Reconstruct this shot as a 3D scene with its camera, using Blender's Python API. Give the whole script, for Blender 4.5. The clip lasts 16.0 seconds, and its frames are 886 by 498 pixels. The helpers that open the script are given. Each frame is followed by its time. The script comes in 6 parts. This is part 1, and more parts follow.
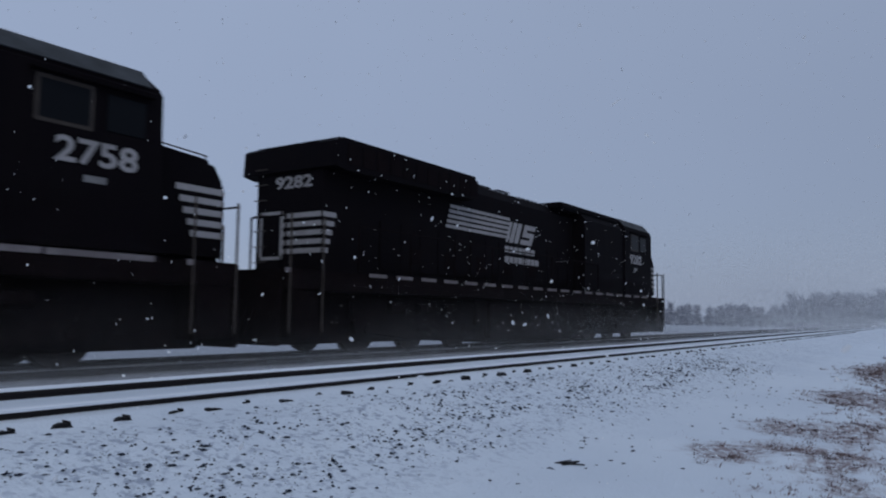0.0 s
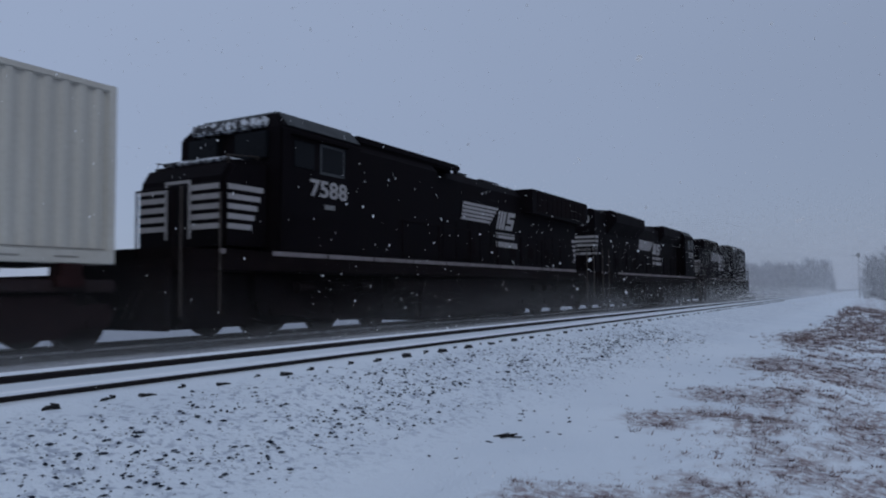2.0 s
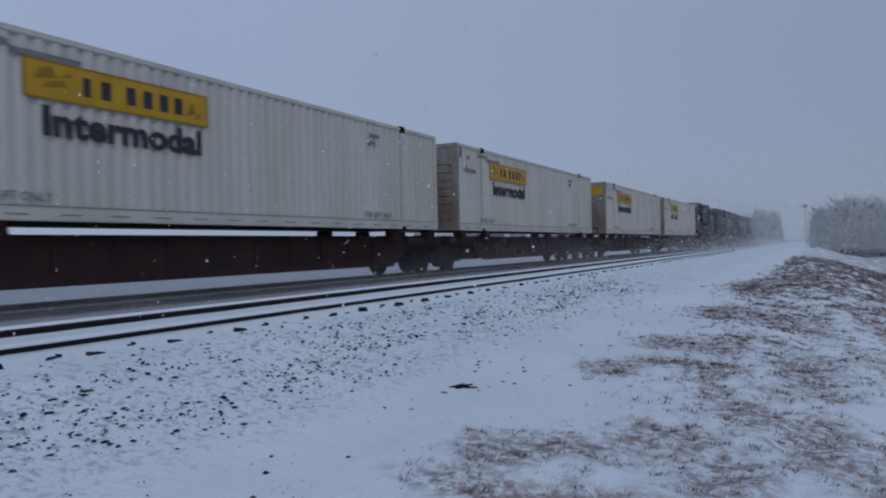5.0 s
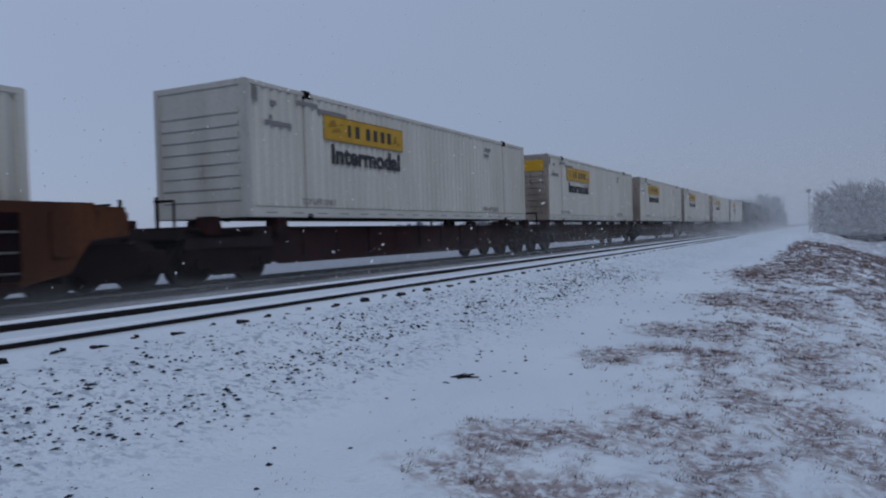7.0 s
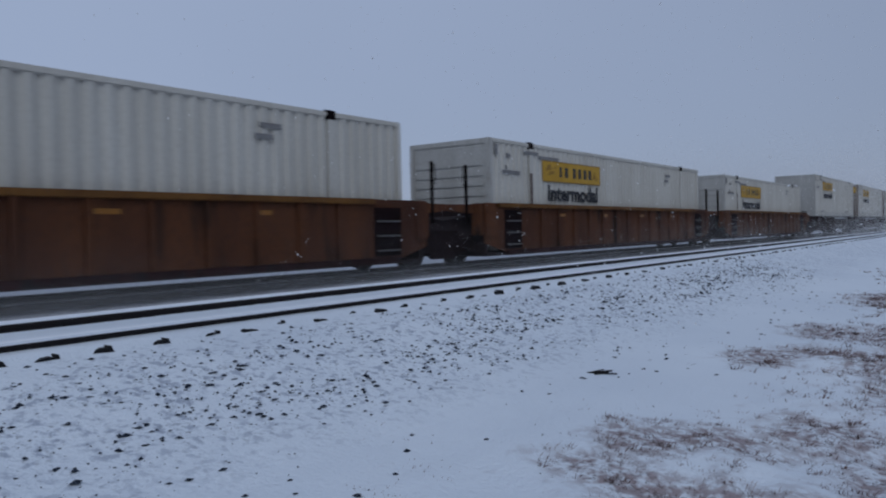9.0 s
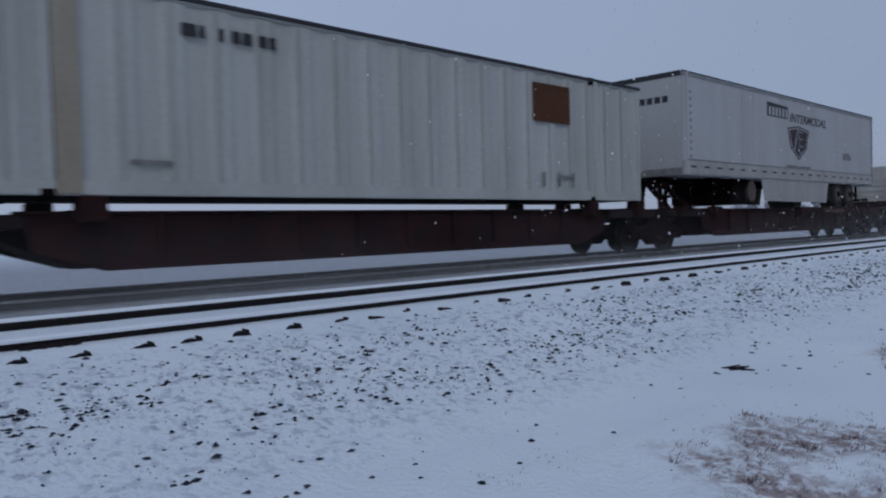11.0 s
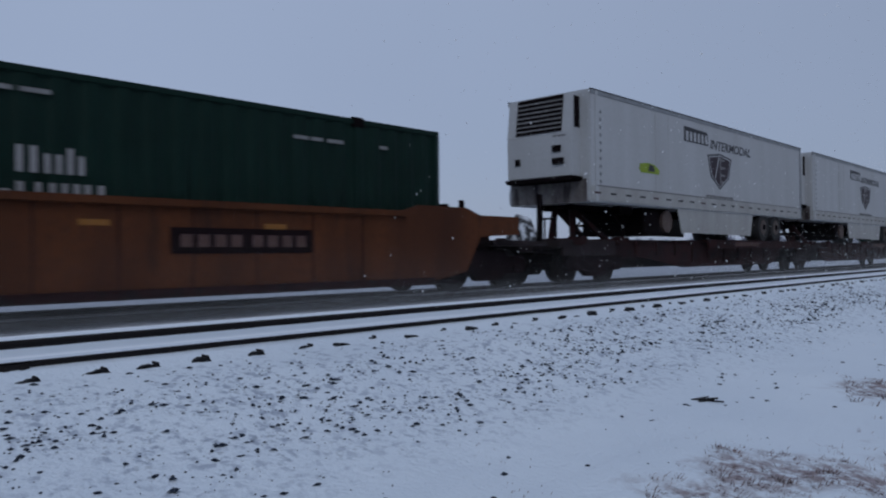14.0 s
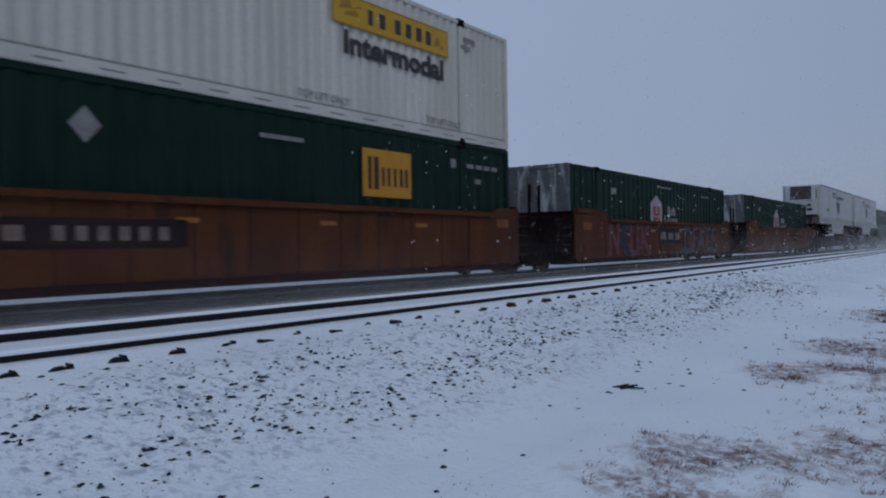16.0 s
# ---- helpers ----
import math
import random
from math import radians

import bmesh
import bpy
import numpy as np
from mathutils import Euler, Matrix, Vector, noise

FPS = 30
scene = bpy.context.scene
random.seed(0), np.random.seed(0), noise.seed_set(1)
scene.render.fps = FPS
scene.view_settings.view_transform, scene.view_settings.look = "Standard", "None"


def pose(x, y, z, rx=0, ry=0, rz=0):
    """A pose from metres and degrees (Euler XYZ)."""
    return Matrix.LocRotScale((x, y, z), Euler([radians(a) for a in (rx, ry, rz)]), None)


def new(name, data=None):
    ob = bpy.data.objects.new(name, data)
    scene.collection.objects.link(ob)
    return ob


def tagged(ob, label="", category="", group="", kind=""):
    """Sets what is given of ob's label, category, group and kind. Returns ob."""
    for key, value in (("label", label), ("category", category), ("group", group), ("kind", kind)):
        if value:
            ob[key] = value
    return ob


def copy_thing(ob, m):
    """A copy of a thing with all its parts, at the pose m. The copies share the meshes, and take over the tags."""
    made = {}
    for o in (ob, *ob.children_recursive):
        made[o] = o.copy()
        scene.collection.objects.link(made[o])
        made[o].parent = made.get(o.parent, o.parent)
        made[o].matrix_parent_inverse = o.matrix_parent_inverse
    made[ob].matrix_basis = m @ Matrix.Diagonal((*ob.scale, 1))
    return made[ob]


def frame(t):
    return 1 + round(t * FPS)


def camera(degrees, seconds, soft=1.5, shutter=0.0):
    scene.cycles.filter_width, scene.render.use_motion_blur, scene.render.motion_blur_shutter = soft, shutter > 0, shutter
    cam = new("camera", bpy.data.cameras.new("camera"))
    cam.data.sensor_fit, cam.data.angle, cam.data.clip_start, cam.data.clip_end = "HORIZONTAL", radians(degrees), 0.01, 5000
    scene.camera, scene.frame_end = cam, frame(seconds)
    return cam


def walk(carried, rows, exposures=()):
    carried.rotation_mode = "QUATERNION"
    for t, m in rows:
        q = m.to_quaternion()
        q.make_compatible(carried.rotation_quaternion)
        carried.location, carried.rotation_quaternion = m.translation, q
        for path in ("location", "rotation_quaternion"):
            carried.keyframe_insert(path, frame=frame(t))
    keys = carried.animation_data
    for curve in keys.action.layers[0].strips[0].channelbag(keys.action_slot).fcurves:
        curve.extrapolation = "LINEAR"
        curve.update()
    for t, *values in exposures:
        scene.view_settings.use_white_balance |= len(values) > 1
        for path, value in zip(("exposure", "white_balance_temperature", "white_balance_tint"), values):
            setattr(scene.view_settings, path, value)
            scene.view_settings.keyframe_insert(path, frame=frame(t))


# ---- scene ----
cam = camera(61.22, 16.0, soft=2.1, shutter=0.12)
PATH = [  # seconds, place, yaw, pitch, roll
    (0, -0.308, -0.094, 0.866, 33.98, 5.02, -0.74),
    (0.5, -0.290, -0.067, 0.871, 31.18, 4.51, -1.29),
    (1, -0.291, -0.058, 0.872, 30.12, 3.79, -0.64),
    (1.5, -0.253, -0.072, 0.888, 30.89, 3.67, 0.38),
    (2, -0.234, -0.064, 0.876, 29.79, 3.29, 0.54),
    (2.5, -0.236, -0.024, 0.862, 28.01, 1.80, 0.32),
    (3, -0.236, -0.003, 0.861, 28.01, 0.61, 0.02),
    (3.5, -0.247, 0.023, 0.853, 27.34, -0.29, 0.14),
    (4, -0.243, 0.019, 0.849, 26.92, -0.32, 0.62),
    (6.5, -0.198, 0.000, 0.867, 26.66, -0.60, 1.67),
    (7, -0.192, -0.002, 0.881, 26.82, -1.13, 1.74),
    (7.5, -0.178, -0.017, 0.881, 27.27, -1.32, 1.73),
    (8, -0.175, -0.036, 0.890, 28.32, -1.62, 1.21),
    (8.5, -0.224, -0.005, 0.875, 32.60, -1.45, 1.16),
    (11, -0.311, 0.053, 0.821, 46.22, -1.68, 1.51),
    (11.5, -0.299, 0.043, 0.831, 47.59, -1.41, 1.62),
    (12, -0.352, 0.034, 0.839, 46.58, -2.10, 2.49),
    (12.5, -0.454, 0.049, 0.838, 44.23, -2.52, 2.42),
    (13, -0.502, 0.069, 0.836, 42.97, -1.68, 1.43),
    (13.5, -0.495, 0.067, 0.821, 43.32, -0.40, 1.20),
    (14, -0.474, 0.089, 0.803, 43.20, 0.40, 0.49),
    (14.5, -0.556, 0.012, 0.800, 41.75, 0.60, 1.29),
    (15, -0.617, -0.027, 0.811, 39.78, 0.38, 2.35),
    (15.5, -0.622, -0.025, 0.816, 37.92, -0.29, 1.50),
    (16, -0.645, -0.018, 0.811, 36.12, -0.23, 0.80),
]
walk(cam, [(t, pose(x, y, z, 90 + p, r, w)) for t, x, y, z, w, p, r in PATH])

# ---------------------------------------------------------------- world and light
SKY = (0.300, 0.368, 0.515)
world = bpy.data.worlds.new("overcast_sky")
scene.world = world
world.use_nodes = True
wn, wl = world.node_tree.nodes, world.node_tree.links
for n in list(wn):
    wn.remove(n)
w_out = wn.new("ShaderNodeOutputWorld")
w_bg = wn.new("ShaderNodeBackground")
w_sky = wn.new("ShaderNodeTexSky")
w_sky.sky_type, w_sky.sun_disc = "NISHITA", False
w_sky.sun_elevation, w_sky.sun_rotation = radians(42), radians(140)
w_dim = wn.new("ShaderNodeMix")
w_dim.data_type, w_dim.blend_type = "RGBA", "MULTIPLY"
w_dim.inputs["Factor"].default_value = 1.0
w_dim.inputs["B"].default_value = (0.09, 0.09, 0.09, 1)
w_mix = wn.new("ShaderNodeMix")
w_mix.data_type = "RGBA"
w_mix.inputs["Factor"].default_value = 0.9
w_tc = wn.new("ShaderNodeTexCoord")
w_sep = wn.new("ShaderNodeSeparateXYZ")
w_ramp = wn.new("ShaderNodeValToRGB")
w_ramp.color_ramp.elements[0].position, w_ramp.color_ramp.elements[0].color = 0.0, (0.262, 0.320, 0.462, 1)
w_ramp.color_ramp.elements[1].position, w_ramp.color_ramp.elements[1].color = 0.45, (*[c * 1.04 for c in SKY], 1)
w_noise = wn.new("ShaderNodeTexNoise")
w_noise.inputs["Scale"].default_value, w_noise.inputs["Detail"].default_value = 1.6, 3
w_cloud = wn.new("ShaderNodeMapRange")
w_cloud.inputs["To Min"].default_value, w_cloud.inputs["To Max"].default_value = 0.92, 1.08
w_mul = wn.new("ShaderNodeMix")
w_mul.data_type, w_mul.blend_type = "RGBA", "MULTIPLY"
w_mul.inputs["Factor"].default_value = 1.0
wl.new(w_tc.outputs["Generated"], w_sep.inputs[0])
wl.new(w_sep.outputs["Z"], w_ramp.inputs[0])
wl.new(w_tc.outputs["Generated"], w_noise.inputs["Vector"])
wl.new(w_noise.outputs["Fac"], w_cloud.inputs["Value"])
w_side = wn.new("ShaderNodeMapRange")
w_side.inputs["From Min"].default_value, w_side.inputs["From Max"].default_value = -0.95, 0.15
w_side.inputs["To Min"].default_value, w_side.inputs["To Max"].default_value = 1.10, 0.84
w_both = wn.new("ShaderNodeMath")
w_both.operation = "MULTIPLY"
wl.new(w_sep.outputs["X"], w_side.inputs["Value"])
wl.new(w_side.outputs["Result"], w_both.inputs[0])
wl.new(w_cloud.outputs["Result"], w_both.inputs[1])
wl.new(w_ramp.outputs["Color"], w_mul.inputs["A"])
wl.new(w_both.outputs["Value"], w_mul.inputs["B"])
wl.new(w_sky.outputs["Color"], w_dim.inputs["A"])
wl.new(w_dim.outputs["Result"], w_mix.inputs["A"])
wl.new(w_mul.outputs["Result"], w_mix.inputs["B"])
wl.new(w_mix.outputs["Result"], w_bg.inputs["Color"])
wl.new(w_bg.outputs["Background"], w_out.inputs["Surface"])
w_bg.inputs["Strength"].default_value = 1.0

sun = new("sun", bpy.data.lights.new("sun", "SUN"))
sun.data.energy, sun.data.angle, sun.data.color = 0.55, radians(22), (0.90, 0.95, 1.0)
sun.matrix_world = pose(0, 0, 40, 48, 0, 40)
scene.view_settings.exposure = 0.0


# ---------------------------------------------------------------- materials
def mat(name, color, rough=0.6, second=None, scale=3.0, amount=0.35, fine=40.0, bump=0.15, metal=0.0, spec=0.3, stretch=(1, 1, 1), third=None, third_cut=0.62, bump_dist=0.01):
    """A worn surface: two noise scales mix two colours, a third shows as patches, fine noise gives relief."""
    m = bpy.data.materials.new(name)
    m.use_nodes = True
    n, l = m.node_tree.nodes, m.node_tree.links
    b = n["Principled BSDF"]
    tc, mp = n.new("ShaderNodeTexCoord"), n.new("ShaderNodeMapping")
    mp.inputs["Scale"].default_value = stretch
    l.new(tc.outputs["Object"], mp.inputs["Vector"])
    big, small = n.new("ShaderNodeTexNoise"), n.new("ShaderNodeTexNoise")
    big.inputs["Scale"].default_value, big.inputs["Detail"].default_value = scale, 5
    small.inputs["Scale"].default_value, small.inputs["Detail"].default_value = fine, 3
    l.new(mp.outputs[0], big.inputs["Vector"])
    l.new(tc.outputs["Object"], small.inputs["Vector"])
    second = second or tuple(c * 0.6 for c in color)
    mix = n.new("ShaderNodeMix")
    mix.data_type = "RGBA"
    mix.inputs["A"].default_value, mix.inputs["B"].default_value = (*color, 1), (*second, 1)
    rng = n.new("ShaderNodeMapRange")
    rng.inputs["From Min"].default_value, rng.inputs["From Max"].default_value = 0.35, 0.75
    rng.inputs["To Max"].default_value = amount
    l.new(big.outputs["Fac"], rng.inputs["Value"])
    l.new(rng.outputs[0], mix.inputs["Factor"])
    mix2 = n.new("ShaderNodeMix")
    mix2.data_type = "RGBA"
    mix2.inputs["B"].default_value = (*second, 1)
    rng2 = n.new("ShaderNodeMapRange")
    rng2.inputs["From Min"].default_value, rng2.inputs["From Max"].default_value = 0.45, 0.8
    rng2.inputs["To Max"].default_value = amount * 0.7
    l.new(small.outputs["Fac"], rng2.inputs["Value"])
    l.new(rng2.outputs[0], mix2.inputs["Factor"])
    l.new(mix.outputs["Result"], mix2.inputs["A"])
    top = mix2.outputs["Result"]
    if third:
        patch = n.new("ShaderNodeTexNoise")
        patch.inputs["Scale"].default_value, patch.inputs["Detail"].default_value = scale * 2.3, 8
        l.new(mp.outputs[0], patch.inputs["Vector"])
        cut = n.new("ShaderNodeMapRange")
        cut.inputs["From Min"].default_value, cut.inputs["From Max"].default_value = third_cut, third_cut + 0.13
        l.new(patch.outputs["Fac"], cut.inputs["Value"])
        mix3 = n.new("ShaderNodeMix")
        mix3.data_type = "RGBA"
        mix3.inputs["B"].default_value = (*third, 1)
        l.new(cut.outputs[0], mix3.inputs["Factor"])
        l.new(top, mix3.inputs["A"])
        top = mix3.outputs["Result"]
    l.new(top, b.inputs["Base Color"])
    rr = n.new("ShaderNodeMapRange")
    rr.inputs["To Min"].default_value, rr.inputs["To Max"].default_value = max(0.05, rough - 0.12), min(1, rough + 0.12)
    l.new(big.outputs["Fac"], rr.inputs["Value"])
    l.new(rr.outputs[0], b.inputs["Roughness"])
    b.inputs["Metallic"].default_value = metal
    b.inputs["Specular IOR Level"].default_value = spec
    if bump:
        bp = n.new("ShaderNodeBump")
        bp.inputs["Strength"].default_value, bp.inputs["Distance"].default_value = bump, bump_dist
        l.new(small.outputs["Fac"], bp.inputs["Height"])
        l.new(bp.outputs[0], b.inputs["Normal"])
    return m


STREAK = (1.2, 1.2, 0.25)
M_SNOW = mat("snow", (0.80, 0.83, 0.88), 0.9, (0.70, 0.74, 0.82), 0.7, 0.5, 9.0, 0.5, spec=0.15, bump_dist=0.03)
M_SNOWCAP = mat("packed_snow", (0.82, 0.85, 0.9), 0.9, (0.72, 0.76, 0.82), 2.0, 0.4, 25.0, 0.3, spec=0.15)
M_BLACK = mat("black_enamel", (0.0040, 0.0030, 0.0044), 0.7, (0.0085, 0.0066, 0.0074), 1.2, 0.6, 18.0, 0.08, spec=0.04, stretch=STREAK)
M_UNDER = mat("grimy_black_steel", (0.0052, 0.0036, 0.0044), 0.85, (0.012, 0.0078, 0.0084), 2.5, 0.7, 25.0, 0.2, spec=0.04)
M_TRUCK = mat("dusty_brown_running_gear", (0.0105, 0.0056, 0.0068), 0.9, (0.021, 0.0125, 0.0135), 3.0, 0.7, 25.0, 0.25, spec=0.05)
M_STRIPE = mat("soiled_white_stripe", (0.215, 0.190, 0.195), 0.7, (0.10, 0.083, 0.085), 2.0, 0.7, 18.0, 0.05, spec=0.1)
M_FROST = mat("snow_plastered_steel", (0.055, 0.055, 0.062), 0.9, (0.022, 0.021, 0.024), 3.0, 0.7, 25.0, 0.4, spec=0.1, third=(0.62, 0.65, 0.70), third_cut=0.46)
M_GRIMY = mat("soot_streaked_white", (0.20, 0.19, 0.185), 0.8, (0.06, 0.045, 0.045), 1.6, 0.9, 12.0, 0.08, stretch=STREAK, third=(0.035, 0.026, 0.028), third_cut=0.50)
M_CLEANEND = mat("off_white_end_paint", (0.47, 0.465, 0.44), 0.6, (0.31, 0.295, 0.27), 1.4, 0.7, 14.0, 0.04, stretch=STREAK, third=(0.24, 0.20, 0.16), third_cut=0.64)
M_CHORD = mat("ochre_chord_paint", (0.175, 0.078, 0.020), 0.75, (0.075, 0.032, 0.013), 1.2, 0.9, 10.0, 0.1, spec=0.15)
M_RUSTY = mat("rust_stained_steel", (0.075, 0.046, 0.038), 0.85, (0.155, 0.13, 0.12), 3.0, 0.8, 14.0, 0.1, stretch=STREAK)
M_MAROON = mat("dark_maroon_print", (0.026, 0.016, 0.022), 0.6, (0.045, 0.026, 0.034), 3.0, 0.6)
M_WHITE = mat("white_lettering", (0.35, 0.335, 0.34), 0.6, (0.20, 0.19, 0.19), 2.0, 0.6, 25.0, 0.05, spec=0.2)
M_GREYROOF = mat("frosted_grey_roof", (0.25, 0.27, 0.28), 0.8, (0.10, 0.11, 0.12), 2.0, 0.6, 20.0, 0.15)
M_DULLROOF = mat("dull_grey_roof", (0.060, 0.066, 0.072), 0.8, (0.022, 0.023, 0.025), 2.0, 0.7, 20.0, 0.15)
M_JB = mat("white_container_paint", (0.56, 0.545, 0.50), 0.6, (0.37, 0.345, 0.30), 0.8, 0.55, 14.0, 0.05, spec=0.2, stretch=STREAK)
M_JBEND = mat("grimy_white_end_paint", (0.40, 0.37, 0.33), 0.7, (0.13, 0.095, 0.08), 0.9, 0.85, 8.0, 0.05, stretch=STREAK, third=(0.07, 0.045, 0.04), third_cut=0.58)
M_YELLOW = mat("yellow_sign", (0.52, 0.30, 0.02), 0.5, (0.34, 0.18, 0.01), 2.2, 0.6, 25.0, 0.03)
M_ORANGESIGN = mat("orange_yellow_sign", (0.50, 0.235, 0.015), 0.5, (0.33, 0.14, 0.01), 2.2, 0.6, 25.0, 0.03)
M_SEAM = mat("shaded_seam_paint", (0.27, 0.26, 0.24), 0.7, (0.17, 0.155, 0.14), 2.0, 0.6)
M_YELLOWDARK = mat("ochre_sign_print", (0.30, 0.16, 0.015), 0.5, None, 3.0, 0.4)
M_INK = mat("dark_print", (0.025, 0.025, 0.03), 0.6, (0.05, 0.05, 0.055), 3.0, 0.5)
M_GREYPRINT = mat("faded_grey_print", (0.15, 0.145, 0.145), 0.6, (0.3, 0.3, 0.3), 6.0, 0.6)
M_GREEN = mat("dark_green_container_paint", (0.0045, 0.020, 0.014), 0.55, (0.0035, 0.012, 0.0095), 0.8, 0.6, 14.0, 0.05, spec=0.12, stretch=STREAK)
M_RIBWHITE = mat("weathered_white_steel", (0.46, 0.47, 0.45), 0.6, (0.30, 0.30, 0.275), 0.8, 0.6, 12.0, 0.06, stretch=STREAK, third=(0.26, 0.20, 0.13), third_cut=0.72)
M_TAN = mat("rust_stained_white_post", (0.35, 0.32, 0.265), 0.7, (0.23, 0.17, 0.11), 2.0, 0.7, 12.0, 0.06, stretch=STREAK)
M_RUSTSIGN = mat("rusty_placard", (0.062, 0.022, 0.010), 0.8, (0.10, 0.036, 0.012), 3.0, 0.8, 30.0, 0.2)
M_TRAILER = mat("white_trailer_skin", (0.43, 0.435, 0.445), 0.5, (0.32, 0.315, 0.31), 0.7, 0.5, 12.0, 0.03, stretch=STREAK)
M_SKIRT = mat("grey_white_skirt", (0.39, 0.385, 0.37), 0.6, (0.25, 0.235, 0.22), 1.4, 0.6, 14.0, 0.04, stretch=STREAK)
M_OXIDE = mat("oxide_red_steel", (0.032, 0.0098, 0.0100), 0.85, (0.015, 0.0070, 0.0080), 1.4, 0.8, 16.0, 0.15, spec=0.1, third=(0.017, 0.011, 0.012), third_cut=0.52)
M_OXIDEDK = mat("sooty_brown_steel", (0.018, 0.0084, 0.0095), 0.85, (0.011, 0.007, 0.0075), 1.6, 0.7, 18.0, 0.2)
M_ORANGE = mat("rusty_orange_well_paint", (0.105, 0.032, 0.010), 0.75, (0.045, 0.016, 0.009), 0.9, 0.9, 10.0, 0.1, spec=0.15, stretch=STREAK, third=(0.028, 0.013, 0.010), third_cut=0.60)
M_ORANGEOLD = mat("old_ochre_well_paint", (0.108, 0.040, 0.016), 0.8, (0.046, 0.019, 0.013), 0.9, 0.9, 10.0, 0.1, spec=0.15, stretch=STREAK, third=(0.026, 0.014, 0.010), third_cut=0.57)
M_WHEEL = mat("dark_wheel_steel", (0.012, 0.0085, 0.009), 0.75, (0.026, 0.017, 0.015), 3.0, 0.6, 25.0, 0.1, metal=0.3)
M_RAIL = mat("rusty_rail_steel", (0.0095, 0.0075, 0.0085), 0.8, (0.019, 0.013, 0.012), 4.0, 0.7, 30.0, 0.2)
M_RAILTOP = mat("worn_rail_head", (0.44, 0.42, 0.43), 0.45, (0.28, 0.26, 0.26), 5.0, 0.5, metal=0.3)
M_TIE = mat("creosoted_timber", (0.0065, 0.0065, 0.0085), 0.9, (0.015, 0.014, 0.016), 4.0, 0.7, 30.0, 0.4)
M_STONE = mat("dark_ballast_stone", (0.009, 0.013, 0.023), 0.9, (0.060, 0.075, 0.105), 9.0, 0.6, 30.0, 0.3, spec=0.1)
M_GRASS = mat("dry_frosted_grass", (0.26, 0.190, 0.180), 0.9, (0.110, 0.070, 0.072), 1.3, 0.95, 9.0, 0.0, spec=0.1, third=(0.47, 0.42, 0.42), third_cut=0.49)
M_TWIG = mat("dark_twig", (0.010, 0.009, 0.010), 0.9)
M_TYRE = mat("black_rubber", (0.012, 0.012, 0.013), 0.85, (0.03, 0.028, 0.027), 4.0, 0.5, 40.0, 0.2)
M_RIM = mat("grey_rim", (0.16, 0.155, 0.155), 0.6, (0.06, 0.055, 0.05), 5.0, 0.6, 30.0, 0.05, metal=0.4)
M_GALV = mat("galvanised_steel", (0.30, 0.31, 0.32), 0.5, (0.16, 0.16, 0.16), 3.0, 0.5, metal=0.5)
M_GLASSDK = mat("dark_cab_glass", (0.006, 0.007, 0.009), 0.3, (0.009, 0.010, 0.013), 1.0, 0.5, spec=0.06, bump=0)
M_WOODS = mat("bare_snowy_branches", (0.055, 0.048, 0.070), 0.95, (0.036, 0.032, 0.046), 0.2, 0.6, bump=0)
# paler copy for the far belts: distance haze is mixed into the colour
M_WOODSFAR = mat("far_hazed_branches", (0.165, 0.168, 0.225), 0.95, (0.13, 0.132, 0.18), 0.2, 0.6, bump=0)
M_POLE = mat("weathered_pole_wood", (0.06, 0.052, 0.05), 0.9, (0.1, 0.09, 0.085), 2.0, 0.6)
M_RED = mat("red_print", (0.22, 0.015, 0.02), 0.6, None, 3.0, 0.3)
M_LIME = mat("lime_print", (0.25, 0.33, 0.03), 0.6, (0.12, 0.17, 0.02), 3.0, 0.6)
M_PINK = mat("pink_spray_paint", (0.135, 0.036, 0.052), 0.7, (0.065, 0.022, 0.026), 2.0, 0.7)
M_BLUE = mat("blue_spray_paint", (0.016, 0.018, 0.040), 0.7, (0.030, 0.016, 0.022), 2.0, 0.7)
M_TEAL = mat("grey_blue_spray_paint", (0.062, 0.072, 0.082), 0.7, (0.045, 0.032, 0.030), 2.0, 0.7)
M_GRAB = mat("dull_grab_iron", (0.050, 0.040, 0.034), 0.7, (0.02, 0.016, 0.014), 4.0, 0.6)
M_FADED = mat("faded_rust_print", (0.11, 0.062, 0.055), 0.8, (0.06, 0.03, 0.025), 4.0, 0.6)
M_PALEBAR = mat("worn_pale_print", (0.20, 0.165, 0.14), 0.8, (0.09, 0.055, 0.045), 4.0, 0.7)
M_WELLDK = mat("dark_purple_steel", (0.0075, 0.0036, 0.0050), 0.9, (0.016, 0.0075, 0.0085), 2.2, 0.7, 22.0, 0.25, spec=0.05)
M_DOOR = mat("grime_streaked_door", (0.115, 0.125, 0.135), 0.8, (0.045, 0.050, 0.055), 1.8, 0.8, 10.0, 0.1, stretch=STREAK, third=(0.34, 0.37, 0.40), third_cut=0.50)
M_PATCH = mat("faded_orange_patch", (0.17, 0.062, 0.010), 0.7, (0.09, 0.034, 0.010), 2.0, 0.7)
M_AMBER = mat("amber_reflector", (0.26, 0.105, 0.014), 0.4)
M_MARK = mat("dark_red_reflector", (0.045, 0.012, 0.014), 0.4)


